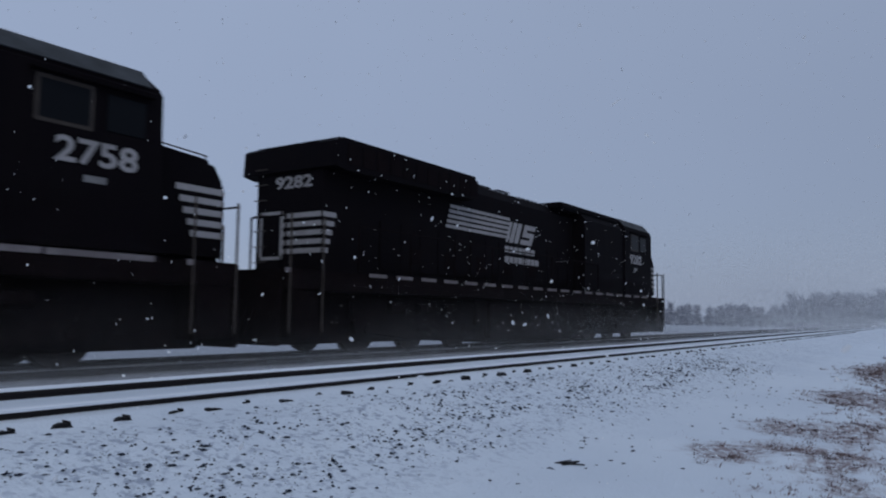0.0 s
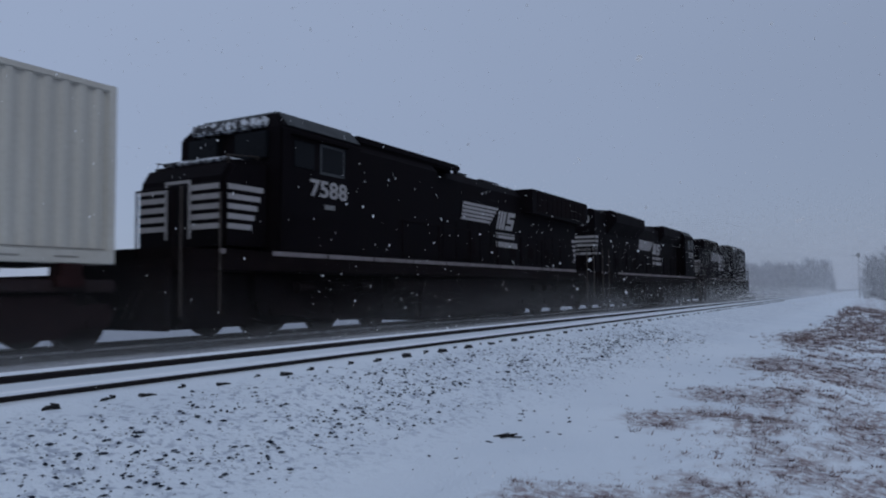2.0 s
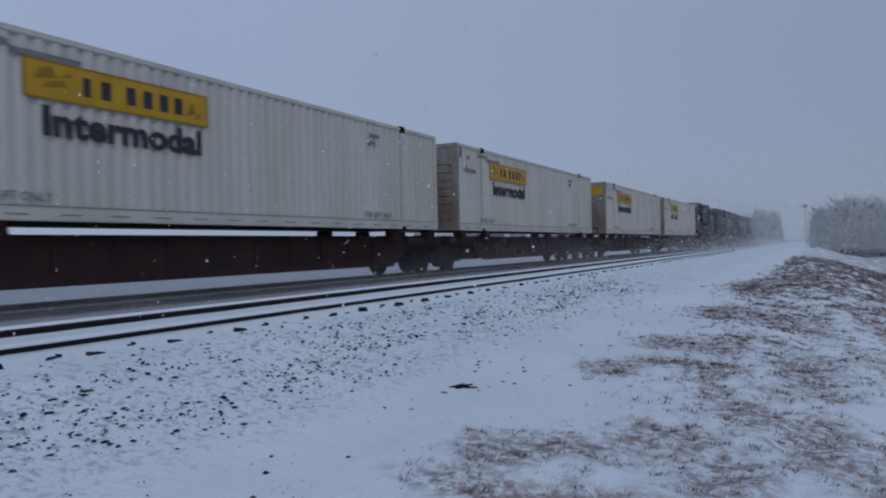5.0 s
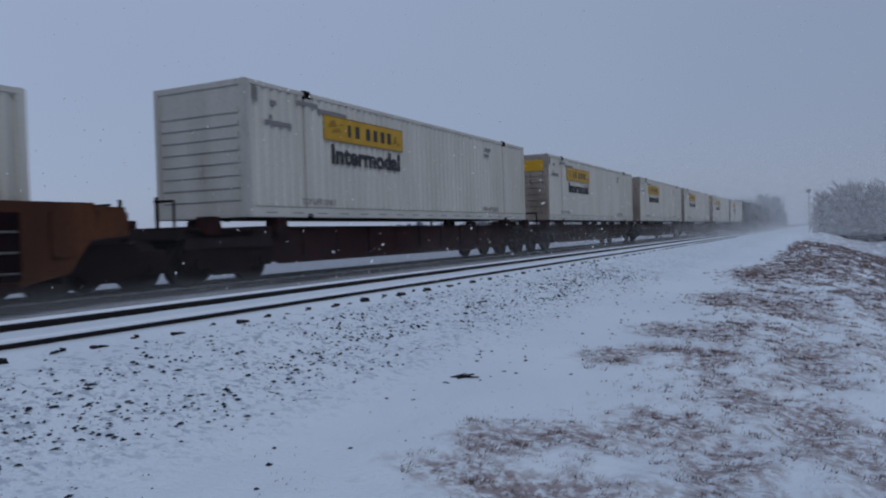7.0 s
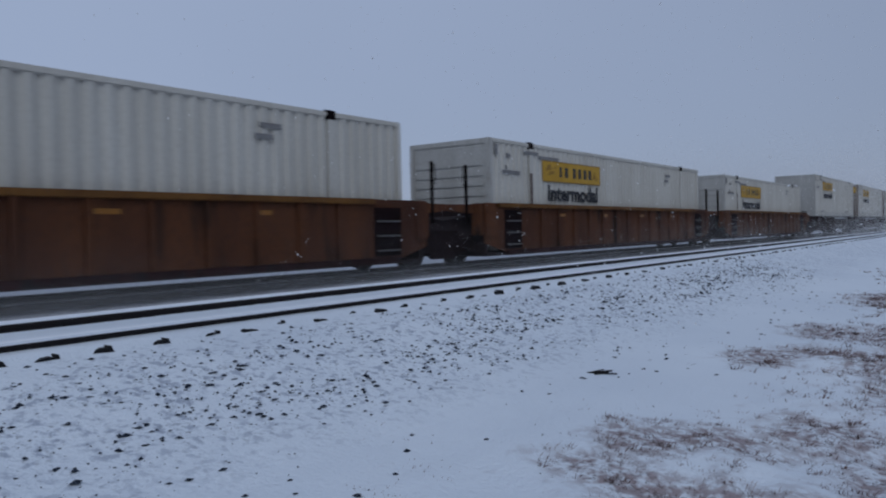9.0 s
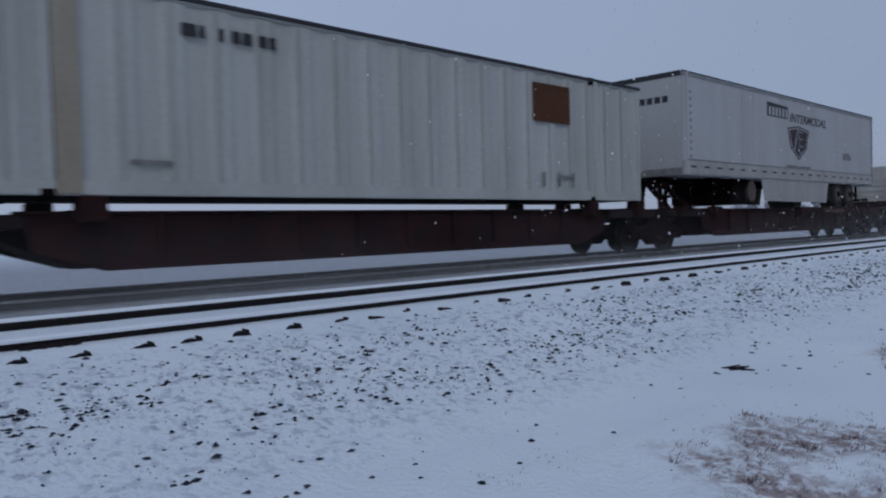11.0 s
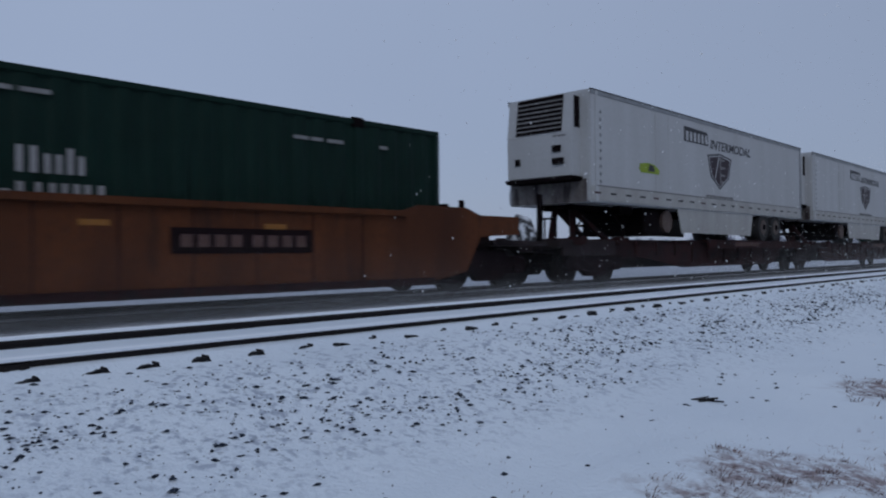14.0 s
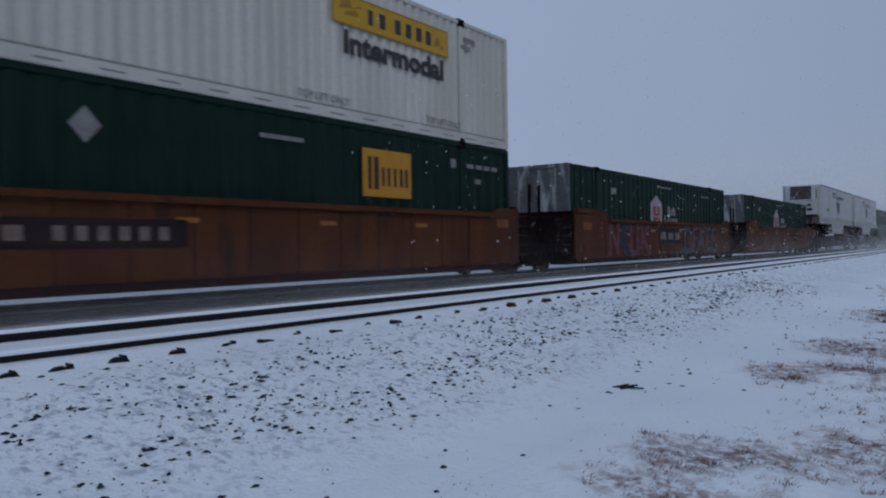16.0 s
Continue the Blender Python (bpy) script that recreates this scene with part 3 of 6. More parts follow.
# ---------------------------------------------------------------- locomotives
def loco(label, number, emd, L, y_end, cab_span, nose_end, wing, base, group="three black diesel locomotives"):
    """y 0 is the rear coupler, y L the nose coupler."""
    t = thing("locomotive", label, "locomotive", group)
    front = L - 0.55
    side = -1 if number == "7588" else 1
    fr = box(B(), -1.5, 1.5, 0.55, front, 1.30, 1.70, 0.03)
    part("underframe", fr, M_UNDER, t)
    # sill stripe on both sides, broken by posts
    y = 2.9
    broken = not emd and number == "9282"
    while y < L - 3.2:
        seg = 0.95 if broken else 1.75
        for s in (-1, 1):
            st = box(B(), s * 1.502, s * 1.512, y, y + seg - (0.35 if broken else 0.05), 1.625 if not broken else 1.64, 1.715)
            part("sill_stripe", st, M_STRIPE, t)
        y += seg
    part("fuel_tank", box(B(), -1.36, 1.36, 8.1, 14.6, 0.13, 1.36, 0.12), M_UNDER, t)
    part("air_reservoir", bar(B(), (1.2, 14.5, 1.05), (1.2, 15.8, 1.05), 0.2, 14), M_UNDER, t)
    part("air_reservoir", bar(B(), (-1.2, 14.5, 1.05), (-1.2, 15.8, 1.05), 0.2, 14), M_UNDER, t)
    truck(t, 5.3, 2.0, 0.53, 3, M_UNDER)
    truck(t, L - 5.3, 2.0, 0.53, 3, M_UNDER)
    part("centre_sill", box(B(), -0.75, 0.75, 0.8, front - 0.2, 0.62, 1.34, 0.05), M_UNDER, t)
    for y in (5.3, L - 5.3):
        for s in (-1, 1):
            part("truck_beam", box(B(), s * 0.98, s * 1.14, y - 2.55, y + 2.55, 0.72, 1.22, 0.05), M_UNDER, t)
            for k in (-1, 0, 1):
                part("brake_cylinder", bar(B(), (s * 1.2, y + k * 1.1 - 0.25, 1.0), (s * 1.2, y + k * 1.1 + 0.25, 1.0), 0.13, 12), M_UNDER, t)
    for y in (8.0, L - 8.4):
        part("equipment_box", box(B(), -1.25, 1.25, y - 0.3, y + 0.5, 0.6, 1.34, 0.04), M_UNDER, t)
    part("under_frame", box(B(), -0.98, 0.98, 0.9, front - 0.4, 0.24, 1.36, 0.03), M_UNDER, t)
    coupler(t, 0.55, -1)
    coupler(t, front, 1)
    hx = 0.92 if emd else 0.98
    y_cab = cab_span[0]
    top = 4.48 if emd else 4.50
    hood = B()
    prism_y(hood, [(-hx, 1.70), (hx, 1.70), (hx, top - 0.28), (hx - 0.22, top), (-hx + 0.22, top), (-hx, top - 0.28)], y_end, y_cab)
    part("engine_hood", hood, M_BLACK, t)
    # hood doors with real seams
    yd = y_end + 1.9
    while yd < y_cab - 1.0:
        for s in (-1, 1):
            part("hood_door", box(B(), s * hx, s * (hx + 0.018), yd, yd + 0.72, 1.86, 3.0, 0.008), M_BLACK, t)
        yd += 0.78
    # radiator section with overhanging wings
    if emd:
        rad = B()
        prism_y(rad, [(-hx, 3.55), (hx, 3.55), (1.42, 4.1), (1.40, 4.55), (1.15, 4.66), (-1.15, 4.66), (-1.40, 4.55), (-1.42, 4.1)], wing[0], wing[1])
        part("radiator", rad, M_BLACK, t)
        part("radiator_roof", box(B(), -1.1, 1.1, wing[0] + 0.2, wing[1] - 0.2, 4.66, 4.70, 0.02), M_GREYROOF, t)
        for k in range(3):
            part("roof_fan", bar(B(), (0, 4.2 + 1.9 * k, 4.68), (0, 4.2 + 1.9 * k, 4.78), 0.7, 24), M_UNDER, t)
        part("dynamic_brake_housing", prism_y(B(), [(-hx, 3.7), (hx, 3.7), (1.25, 4.1), (1.2, 4.64), (-1.2, 4.64), (-1.25, 4.1)], 13.2, y_cab), M_BLACK, t)
        part("exhaust_stack", box(B(), -0.35, 0.35, 11.4, 12.4, top, top + 0.2, 0.03), M_UNDER, t)
        part("engine_hatch", prism_y(B(), [(-0.7, top), (0.7, top), (0.55, top + 0.16), (-0.55, top + 0.16)], 12.8, 13.8), M_BLACK, t)
        part("hood_end_cap", prism_y(B(), [(-hx, 4.0), (hx, 4.0), (hx, 4.50), (hx - 0.16, 4.63), (-hx + 0.16, 4.63), (-hx, 4.50)], y_end - 0.012, wing[0] + 0.1), M_BLACK, t)
        horn = B()
        for dx, d in ((-0.22, 1), (0, 1), (0.22, 1), (-0.12, -1), (0.12, -1)):
            bmesh.ops.create_cone(horn, cap_ends=True, segments=10, radius1=0.03, radius2=0.08, depth=0.36, matrix=Matrix.Translation((dx, 10.5 + d * 0.2, top + 0.38)) @ Matrix.Rotation(-math.pi / 2 * d, 4, "X"))
        box(horn, -0.3, 0.3, 10.43, 10.57, top + 0.3, top + 0.42)
        bar(horn, (0, 10.5, top), (0, 10.5, top + 0.36), 0.05)
        part("air_horn", horn, M_UNDER, t)
    else:
        low = 3.66 if side < 0 else 3.90
        rad = B()
        prism_x(rad, [(wing[0], low), (wing[0] + 0.04, 4.44), (wing[0] + 0.2, 4.52), (wing[1], 4.52), (wing[1], low), (wing[0] + 0.3, low - 0.06)], -1.40, 1.40)
        part("radiator", rad, M_BLACK, t)
        for s in (-1, 1):
            for k in range(11):
                part("radiator_louvre", box(B(), s * 1.40, s * 1.415, wing[0] + 0.35 + 0.48 * k, wing[0] + 0.75 + 0.48 * k, low + 0.08, 4.42, 0.01), M_UNDER, t)
        part("radiator_roof", box(B(), -1.25, 1.25, wing[0] + 0.25, wing[1] - 0.2, 4.521, 4.56, 0.015), M_GREYROOF if number == "7588" else M_UNDER, t)
        part("exhaust_stack", box(B(), -0.4, 0.4, 10.0, 11.0, top, top + 0.16, 0.03), M_UNDER, t)
        part("engine_hatch", prism_y(B(), [(-0.75, top), (0.75, top), (0.6, top + 0.12), (-0.6, top + 0.12)], 8.2, 9.4), M_BLACK, t)
        part("inverter_cabinet", prism_y(B(), [(-hx, 1.75), (1.42, 1.75), (1.42, 4.2), (1.2, 4.45), (-1.2, 4.45), (-1.42, 4.2), (-1.42, 1.75)], y_cab - 3.6, y_cab), M_BLACK, t)
        part("brake_grid_box", box(B(), -1.3, 1.3, y_cab - 5.2, y_cab - 0.1, 4.40, 4.62, 0.06), M_BLACK, t)
        part("hatch_snow", box(B(), -0.5, 0.5, 10.1, 10.9, top + 0.161, top + 0.18, 0.008), M_SNOWCAP, t)
    # cab and nose
    c0, c1 = cab_span
    cab = B()
    prism_y(cab, [(-1.48, 1.70), (1.48, 1.70), (1.48, 4.30), (1.16, 4.64), (-1.16, 4.64), (-1.48, 4.30)], c0, c1)
    for v in cab.verts:
        if v.co.y > c1 - 0.01 and v.co.z > 4.0:
            v.co.y -= 0.26 if v.co.z > 4.4 else 0.06
    bmesh.ops.bevel(cab, geom=cab.edges[:], offset=0.05, segments=2, affect="EDGES", clamp_overlap=True)
    part("cab", cab, M_BLACK, t)
    part("cab_roof", box(B(), -1.10, 1.10, c0 + 0.05, c1 - 0.34, 4.63, 4.69, 0.03), M_GREYROOF, t, "frosted grey cab roof")
    for s in (-1, 1):
        slope = B()
        prism_y(slope, [(s * 1.455, 4.335), (s * 1.475, 4.345), (s * 1.185, 4.655), (s * 1.16, 4.645)], c0 + 0.08, c1 - 0.30)
        part("roof_slope", slope, M_DULLROOF, t)
    nose = B()
    prism_x(nose, [(c1 - 0.02, 1.70), (nose_end, 1.70), (nose_end, 3.06), (nose_end - 0.28, 3.48), (c1 - 0.02, 3.58)], -1.22, 1.22)
    bmesh.ops.bevel(nose, geom=nose.edges[:], offset=0.10, segments=2, affect="EDGES", clamp_overlap=True)
    part("nose", nose, M_BLACK, t)
    for s in (-1, 1):
        wn_ = part("side_window", box(B(), s * 1.475, s * 1.492, c0 + 0.75, c0 + 1.5, 3.50, 4.06, 0.02), M_GLASSDK, t)
        part("window_frame", box(B(), s * 1.47, s * 1.486, c0 + 0.69, c0 + 1.56, 3.44, 4.12, 0.02), M_DULLROOF if number == "7588" else M_GRAB, t)
        part("side_window", box(B(), s * 1.475, s * 1.492, c0 + 1.75, c0 + 2.4, 3.50, 4.06, 0.02), M_GLASSDK, t)
        part("windscreen", box(B(), s * 0.25, s * 1.15, c1 - 0.20, c1 + 0.012, 3.66, 4.22, 0.02), M_GLASSDK, t)
        part("sunshade", box(B(), s * 1.46, s * 1.60, c0 + 0.6, c0 + 2.5, 4.14, 4.17, 0.01), M_BLACK, t)
    snow_brow = box(B(), -1.05, 1.05, c1 - 0.30, c1 + 0.02, 4.30, 4.54, 0.04)
    part("number_board", snow_brow, M_FROST if number == "7588" else M_UNDER, t, "snow-plastered number boards" if number == "7588" else "")
    part("nose_snow", box(B(), -0.9, 0.9, c1, nose_end - 0.35, 3.50, 3.58, 0.03), M_FROST, t)
    for s in (-1, 1):
        part("nose_rail", bar(B(), (s * 1.0, c1 + 0.05, 3.66), (s * 1.0, nose_end - 0.3, 3.58), 0.014, 5), M_GRAB, t)
        for yn, zn in ((c1 + 0.12, 3.655), (nose_end - 0.34, 3.585)):
            part("nose_rail", bar(B(), (s * 1.0, yn, 3.40), (s * 1.0, yn, zn), 0.012, 5), M_GRAB, t)
    # rime caught along the roof edges
    rime = random.Random(int(number))
    for s in (-1, 1):
        y = y_end + 0.3
        while y < y_cab - 0.6:
            run = rime.uniform(0.15, 0.9)
            if rime.random() < 0.6:
                part("rime", bar(B(), (s * (hx - 0.215), y, top + 0.004), (s * (hx - 0.215), min(y + run, y_cab), top + 0.004), rime.uniform(0.012, 0.026), 5), M_FROST, t)
            y += run + rime.uniform(0.05, 0.4)
        for k in range(5):
            y = c0 + 0.2 + rime.uniform(0, c1 - c0 - 0.9)
            part("rime", bar(B(), (s * 1.165, y, 4.65), (s * 1.165, y + rime.uniform(0.1, 0.35), 4.65), rime.uniform(0.015, 0.03), 5), M_SNOWCAP, t)
    # hood doors' latches and side grilles
    for s in (-1, 1):
        for k in range(5):
            yg = y_end + 3.0 + 1.55 * k
            part("hood_grille", box(B(), s * (hx + 0.012), s * (hx + 0.024), yg, yg + 0.5, 2.05, 2.45, 0.005), M_UNDER, t)
    # handrails, steps and pilots
    for s in (-1, 1):
        yy = [2.6 + 1.85 * k for k in range(8)]
        for y in yy:
            part("handrail_post", bar(B(), (s * 1.46, y, 1.70), (s * 1.46, y, 2.72), 0.018, 5), M_UNDER, t)
        part("handrail", bar(B(), (s * 1.46, yy[0], 2.70), (s * 1.46, yy[-1], 2.70), 0.018, 5), M_UNDER, t)
        for y0 in (0.62, L - 1.5):
            part("step_well", box(B(), s * 0.95, s * 1.49, y0 + 0.05, y0 + 0.8, 0.40, 1.36, 0.02), M_UNDER, t)
            for k in range(4):
                part("step", box(B(), s * 1.05, s * 1.52, y0 + 0.02, y0 + 0.83, 0.45 + 0.29 * k, 0.49 + 0.29 * k, 0.006), M_UNDER, t)
            for y in (y0 - 0.02, y0 + 0.87):
                g = bar(B(), (s * 1.5, y, 0.5), (s * 1.5, y, 2.75), 0.022, 6)
                part("grab_rail", g, M_GRAB, t)
            part("end_stripe", box(B(), s * 1.503, s * 1.513, y0 - 0.15, y0 + 0.0, 1.62, 1.71), M_STRIPE, t)
    for y, d in ((0.55, -1), (front, 1)):
        part("pilot", box(B(), -1.4, 1.4, min(y, y + d * 0.12), max(y, y + d * 0.12), 0.25, 1.5, 0.03), M_UNDER, t)
        part("end_handrail", bar(B(), (-1.4, y, 2.7), (-0.45, y, 2.7), 0.02), M_UNDER, t)
        part("end_handrail", bar(B(), (0.45, y, 2.7), (1.4, y, 2.7), 0.02), M_UNDER, t)
        for x in (-1.4, -0.45, 0.45, 1.4):
            part("end_post", bar(B(), (x, y, 1.5), (x, y, 2.7), 0.022), M_UNDER, t)
        for x in (-0.75, -0.55, 0.55, 0.75):
            part("air_hose", bar(B(), (x, y + d * 0.1, 0.95), (x, y + d * 0.35, 0.45), 0.03), M_UNDER, t)
    # white stripes round both ends: across the end walls and a little way along the sides, with slanted tips
    for k in range(5):
        z = 2.12 + 0.19 * k
        ze = z + 0.4 if emd else z
        for s in (-1, 1):
            part("end_marking", box(B(), s * (hx + 0.001), s * (hx + 0.012), y_end + 0.02, y_end + 0.18 + 0.06 * k, ze, ze + 0.105), M_WHITE, t)
            part("nose_marking", box(B(), s * 1.221, s * 1.232, c1 + 0.10 - 0.09 * k if nose_end - c1 < 1 else nose_end - 0.75 - 0.08 * k, nose_end - 0.12, z, z + 0.105), M_WHITE, t)
            part("nose_marking", box(B(), min(s * 0.38, s * 1.12), max(s * 0.38, s * 1.12), nose_end + 0.001, nose_end + 0.012, z, z + 0.105), M_WHITE, t)
        part("end_marking", box(B(), -0.15, hx - 0.02, y_end - 0.012, y_end - 0.001, ze, ze + 0.105), M_WHITE, t)
    for z0, z1, xa, xb in ((2.0, 3.05, -0.85, -0.78), (2.0, 3.05, -0.22, -0.15), (2.98, 3.05, -0.85, -0.15), (2.0, 2.07, -0.85, -0.15)) if not emd else ((2.4, 3.45, -0.85, -0.78), (2.4, 3.45, -0.22, -0.15), (3.38, 3.45, -0.85, -0.15)):
        part("door_border", box(B(), xa, xb, y_end - 0.03, y_end - 0.013, z0, z1), M_WHITE, t)
    part("end_door", box(B(), -0.78, -0.22, y_end - 0.02, y_end - 0.004, 1.75, 2.98, 0.006), M_BLACK, t)
    for z0, z1, xa, xb in ((1.95, 3.1, -0.36, -0.30), (1.95, 3.1, 0.30, 0.36), (3.04, 3.1, -0.3, 0.3)):
        part("door_border", box(B(), xa, xb, nose_end + 0.002, nose_end + 0.014, z0, z1), M_WHITE, t)
    for k in range(7):
        part("ladder_rung", bar(B(), (-hx + 0.02, y_end - 0.1, 1.95 + 0.34 * k), (-hx + 0.4, y_end - 0.1, 1.95 + 0.34 * k), 0.014, 5), M_GRAB, t)
    letters("hood_number", number, 0.36, M_WHITE, t, -0.42, y_end - (0.018 if emd else 0.008), 4.06 if emd else 3.54, 1.1, 1, 0.006, 0.0, 0.01, end=True)
    # side emblem: tail bars, slanted blocks, two rows of lettering as bars
    s, d = side, side
    wide = 0.78 if d < 0 else 0.94 if emd else 1.0
    drop = 0.06 if d < 0 else 0.10 if emd else 0.0
    sx = s * (hx + 0.02)

    def place(a, b2):
        return (base + wide * a, base + wide * b2) if d > 0 else (base + 5.2 - wide * b2, base + 5.2 - wide * a)

    def plate(name, a, b2, z0, z1):
        u, v = place(a, b2)
        part(name, box(B(), min(sx, sx + s * 0.006), max(sx, sx + s * 0.006), u, v, z0, z1), M_WHITE, t)

    for k in range(5):
        plate("emblem_bar", 0.05 * k, 3.4 if broken else 3.3 - 0.30 * (4 - k) * 0.6, 3.12 - drop / 2 + (0.135 - drop / 4) * k, 3.205 - drop / 2 + (0.135 - drop / 4) * k)
    # wedge and slanted strokes of the emblem
    sl = 0.14 * d

    def slant(a0, a1, z0, z1):
        a, b2 = place(a0, a1)
        lean0, lean1 = sl * (2 * (z0 - 3.02) / 0.62 - 1), sl * (2 * (z1 - 3.02) / 0.62 - 1)
        q = B()
        prism_x(q, [(a + lean0, z0 - drop), (b2 + lean0, z0 - drop), (b2 + lean1, z1 - drop), (a + lean1, z1 - drop)], sx, sx + s * 0.006)
        part("emblem_block", q, M_WHITE, t)

    for a0, w in ((3.28, 0.14), (3.50, 0.24), (3.80, 0.24)):
        slant(a0, a0 + w, 3.02, 3.64)
    for z0, z1, a0 in ((3.02, 3.17, 4.16), (3.255, 3.405, 4.20), (3.49, 3.64, 4.20)):
        slant(a0, a0 + 0.74, z0, z1)
    slant(4.20, 4.42, 3.40, 3.50)
    slant(4.70, 4.92, 3.16, 3.26)
    for row in range(2):
        for k in range(7 if row == 0 else 8):
            plate("lettering_bar", 3.1 + 0.275 * k, 3.33 + 0.275 * k, 2.72 - drop - 0.30 * row, 2.90 - drop - 0.30 * row)
    n0 = c0 + (0.9 if emd else 0.5)
    letters("cab_number", number, 0.50, M_WHITE, t, s * 1.486, n0 + 0.1 if s > 0 else n0 + 1.4, 2.96, 1.3, s, 0.006, 0.0, 0.012)
    part("cab_notice", box(B(), min(s * 1.481, s * 1.488), max(s * 1.481, s * 1.488), n0 + 0.55, n0 + 0.9, 2.70, 2.80), M_GREYPRINT, t)
    return t


on_train(loco("black wide-cab locomotive with white stripes and frosted edges", "9282", False, 23.4, 1.97, (18.1, 21.3), 22.4, (1.9, 7.35), 6.55), 9.3)
on_train(loco("black locomotive with horn and flared radiators", "2758", True, 22.6, 1.4, (17.7, 20.5), 21.95, (3.1, 8.2), 8.6), -13.35)
rev = loco("black locomotive running cab last, snow on its brow", "7588", False, 23.25, 1.45, (17.3, 20.15), 21.4, (0.96, 6.93), 6.35)


# the third engine runs backwards: its parts are turned about
def turned(ob, length):
    for c in ob.children:
        c.matrix_basis = Matrix.Translation((0, length, 0)) @ Matrix.Rotation(math.pi, 4, "Z") @ c.matrix_basis
    return ob


on_train(turned(rev, 23.25), -36.6)
# ---------------------------------------------------------------- containers: y 0 is the leading end, y -16.15 the trailing end, z 0 the floor
CL, CH, CW = 16.15, 2.87, 1.30


def fluted_side(x, y0, y1, z0, z1, pitch, depth, out):
    """A side sheet with trapezoid flutes."""
    bm = B()
    pts = []
    y = y0
    while y < y1 - 1e-6:
        w = min(pitch, y1 - y)
        pts += [(y, 0), (y + w * 0.34, 0), (y + w * 0.5, -depth), (y + w * 0.84, -depth)]
        y += w
    pts.append((y1, 0))
    lo = [bm.verts.new((x + out * d, y, z0)) for y, d in pts]
    hi = [bm.verts.new((x + out * d, y, z1)) for y, d in pts]
    for i in range(len(pts) - 1):
        bm.faces.new((lo[i], lo[i + 1], hi[i + 1], hi[i]))
    return bm


def container(name, label, main, end, pitch, depth, group, end_sign=None):
    t = thing(name, label, "shipping container", group)
    part("floor", box(B(), -CW + 0.05, CW - 0.05, -CL + 0.05, -0.05, 0.02, 0.16), M_UNDER, t)
    part("roof", box(B(), -CW + 0.02, CW - 0.02, -CL + 0.05, -0.05, CH - 0.05, CH - 0.015, 0.01), main, t)
    for s in (-1, 1):
        part("side_sheet", fluted_side(s * (CW - 0.012), -CL + 0.12, -0.12, 0.2, CH - 0.1, pitch, depth, s), main, t)
        part("side_lining", box(B(), s * (CW - 0.10), s * (CW - 0.07), -CL + 0.1, -0.1, 0.1, CH - 0.06), main, t)
        part("bottom_rail", box(B(), s * (CW - 0.09), s * CW, -CL + 0.1, -0.1, 0.0, 0.22, 0.015), main, t)
        part("top_rail", box(B(), s * (CW - 0.09), s * CW, -CL + 0.1, -0.1, CH - 0.11, CH, 0.02), main, t)
        for y in (-CL, -0.16):
            part("corner_post", box(B(), s * (CW - 0.16), s * (CW + 0.004), y, y + 0.16, 0.0, CH + 0.004, 0.02), main if y > -1 else end, t)
        for y in (-2.1, -14.05):
            part("lift_casting", box(B(), s * (CW - 0.1), s * (CW + 0.012), y - 0.13, y + 0.13, CH - 0.16, CH + 0.03, 0.015), M_UNDER, t)
            part("lift_casting", box(B(), s * (CW - 0.1), s * (CW + 0.012), y - 0.1, y + 0.1, -0.01, 0.10, 0.015), M_UNDER, t)
            part("post", box(B(), s * (CW - 0.05), s * (CW + 0.003), y - 0.09, y + 0.09, 0.2, CH - 0.11, 0.01), main, t)
    if main == M_JB:
        # darker seam strip, then flat strips that paint the shade inside the slots
        part("rail_seam", box(B(), CW - 0.002, CW + 0.004, -CL + 0.2, -0.2, 0.222, 0.240), M_SEAM, t)
        for k in range(17):
            y = -CL + 0.75 + 0.91 * k
            part("rail_slot_shade", box(B(), CW - 0.002, CW + 0.004, y - 0.19, y + 0.19, 0.085, 0.115), M_SEAM, t)
    # ends
    for y, d in ((-CL, -1), (0, 1)):
        part("end_wall", box(B(), -CW + 0.12, CW - 0.12, y - d * 0.06, y - d * 0.03, 0.1, CH - 0.08), end, t)
        part("end_header", box(B(), -CW + 0.1, CW - 0.1, y - d * 0.10, y - d * 0.005, CH - 0.14, CH, 0.015), end, t)
        part("end_sill", box(B(), -CW + 0.1, CW - 0.1, y - d * 0.10, y - d * 0.005, 0.0, 0.18, 0.015), end, t)
        for k in range(8):
            z = 0.35 + 0.26 * k
            if end_sign and z > 2.05:
                continue
            part("end_rib", box(B(), -CW + 0.2, CW - 0.2, y - d * 0.031, y - d * 0.003, z, z + 0.13, 0.012), end, t)
        if end_sign:
            part("end_sign", box(B(), -CW + 0.2, CW - 0.2, y - d * 0.031, y - d * 0.006, 2.15, 2.62), end_sign, t)
    return t


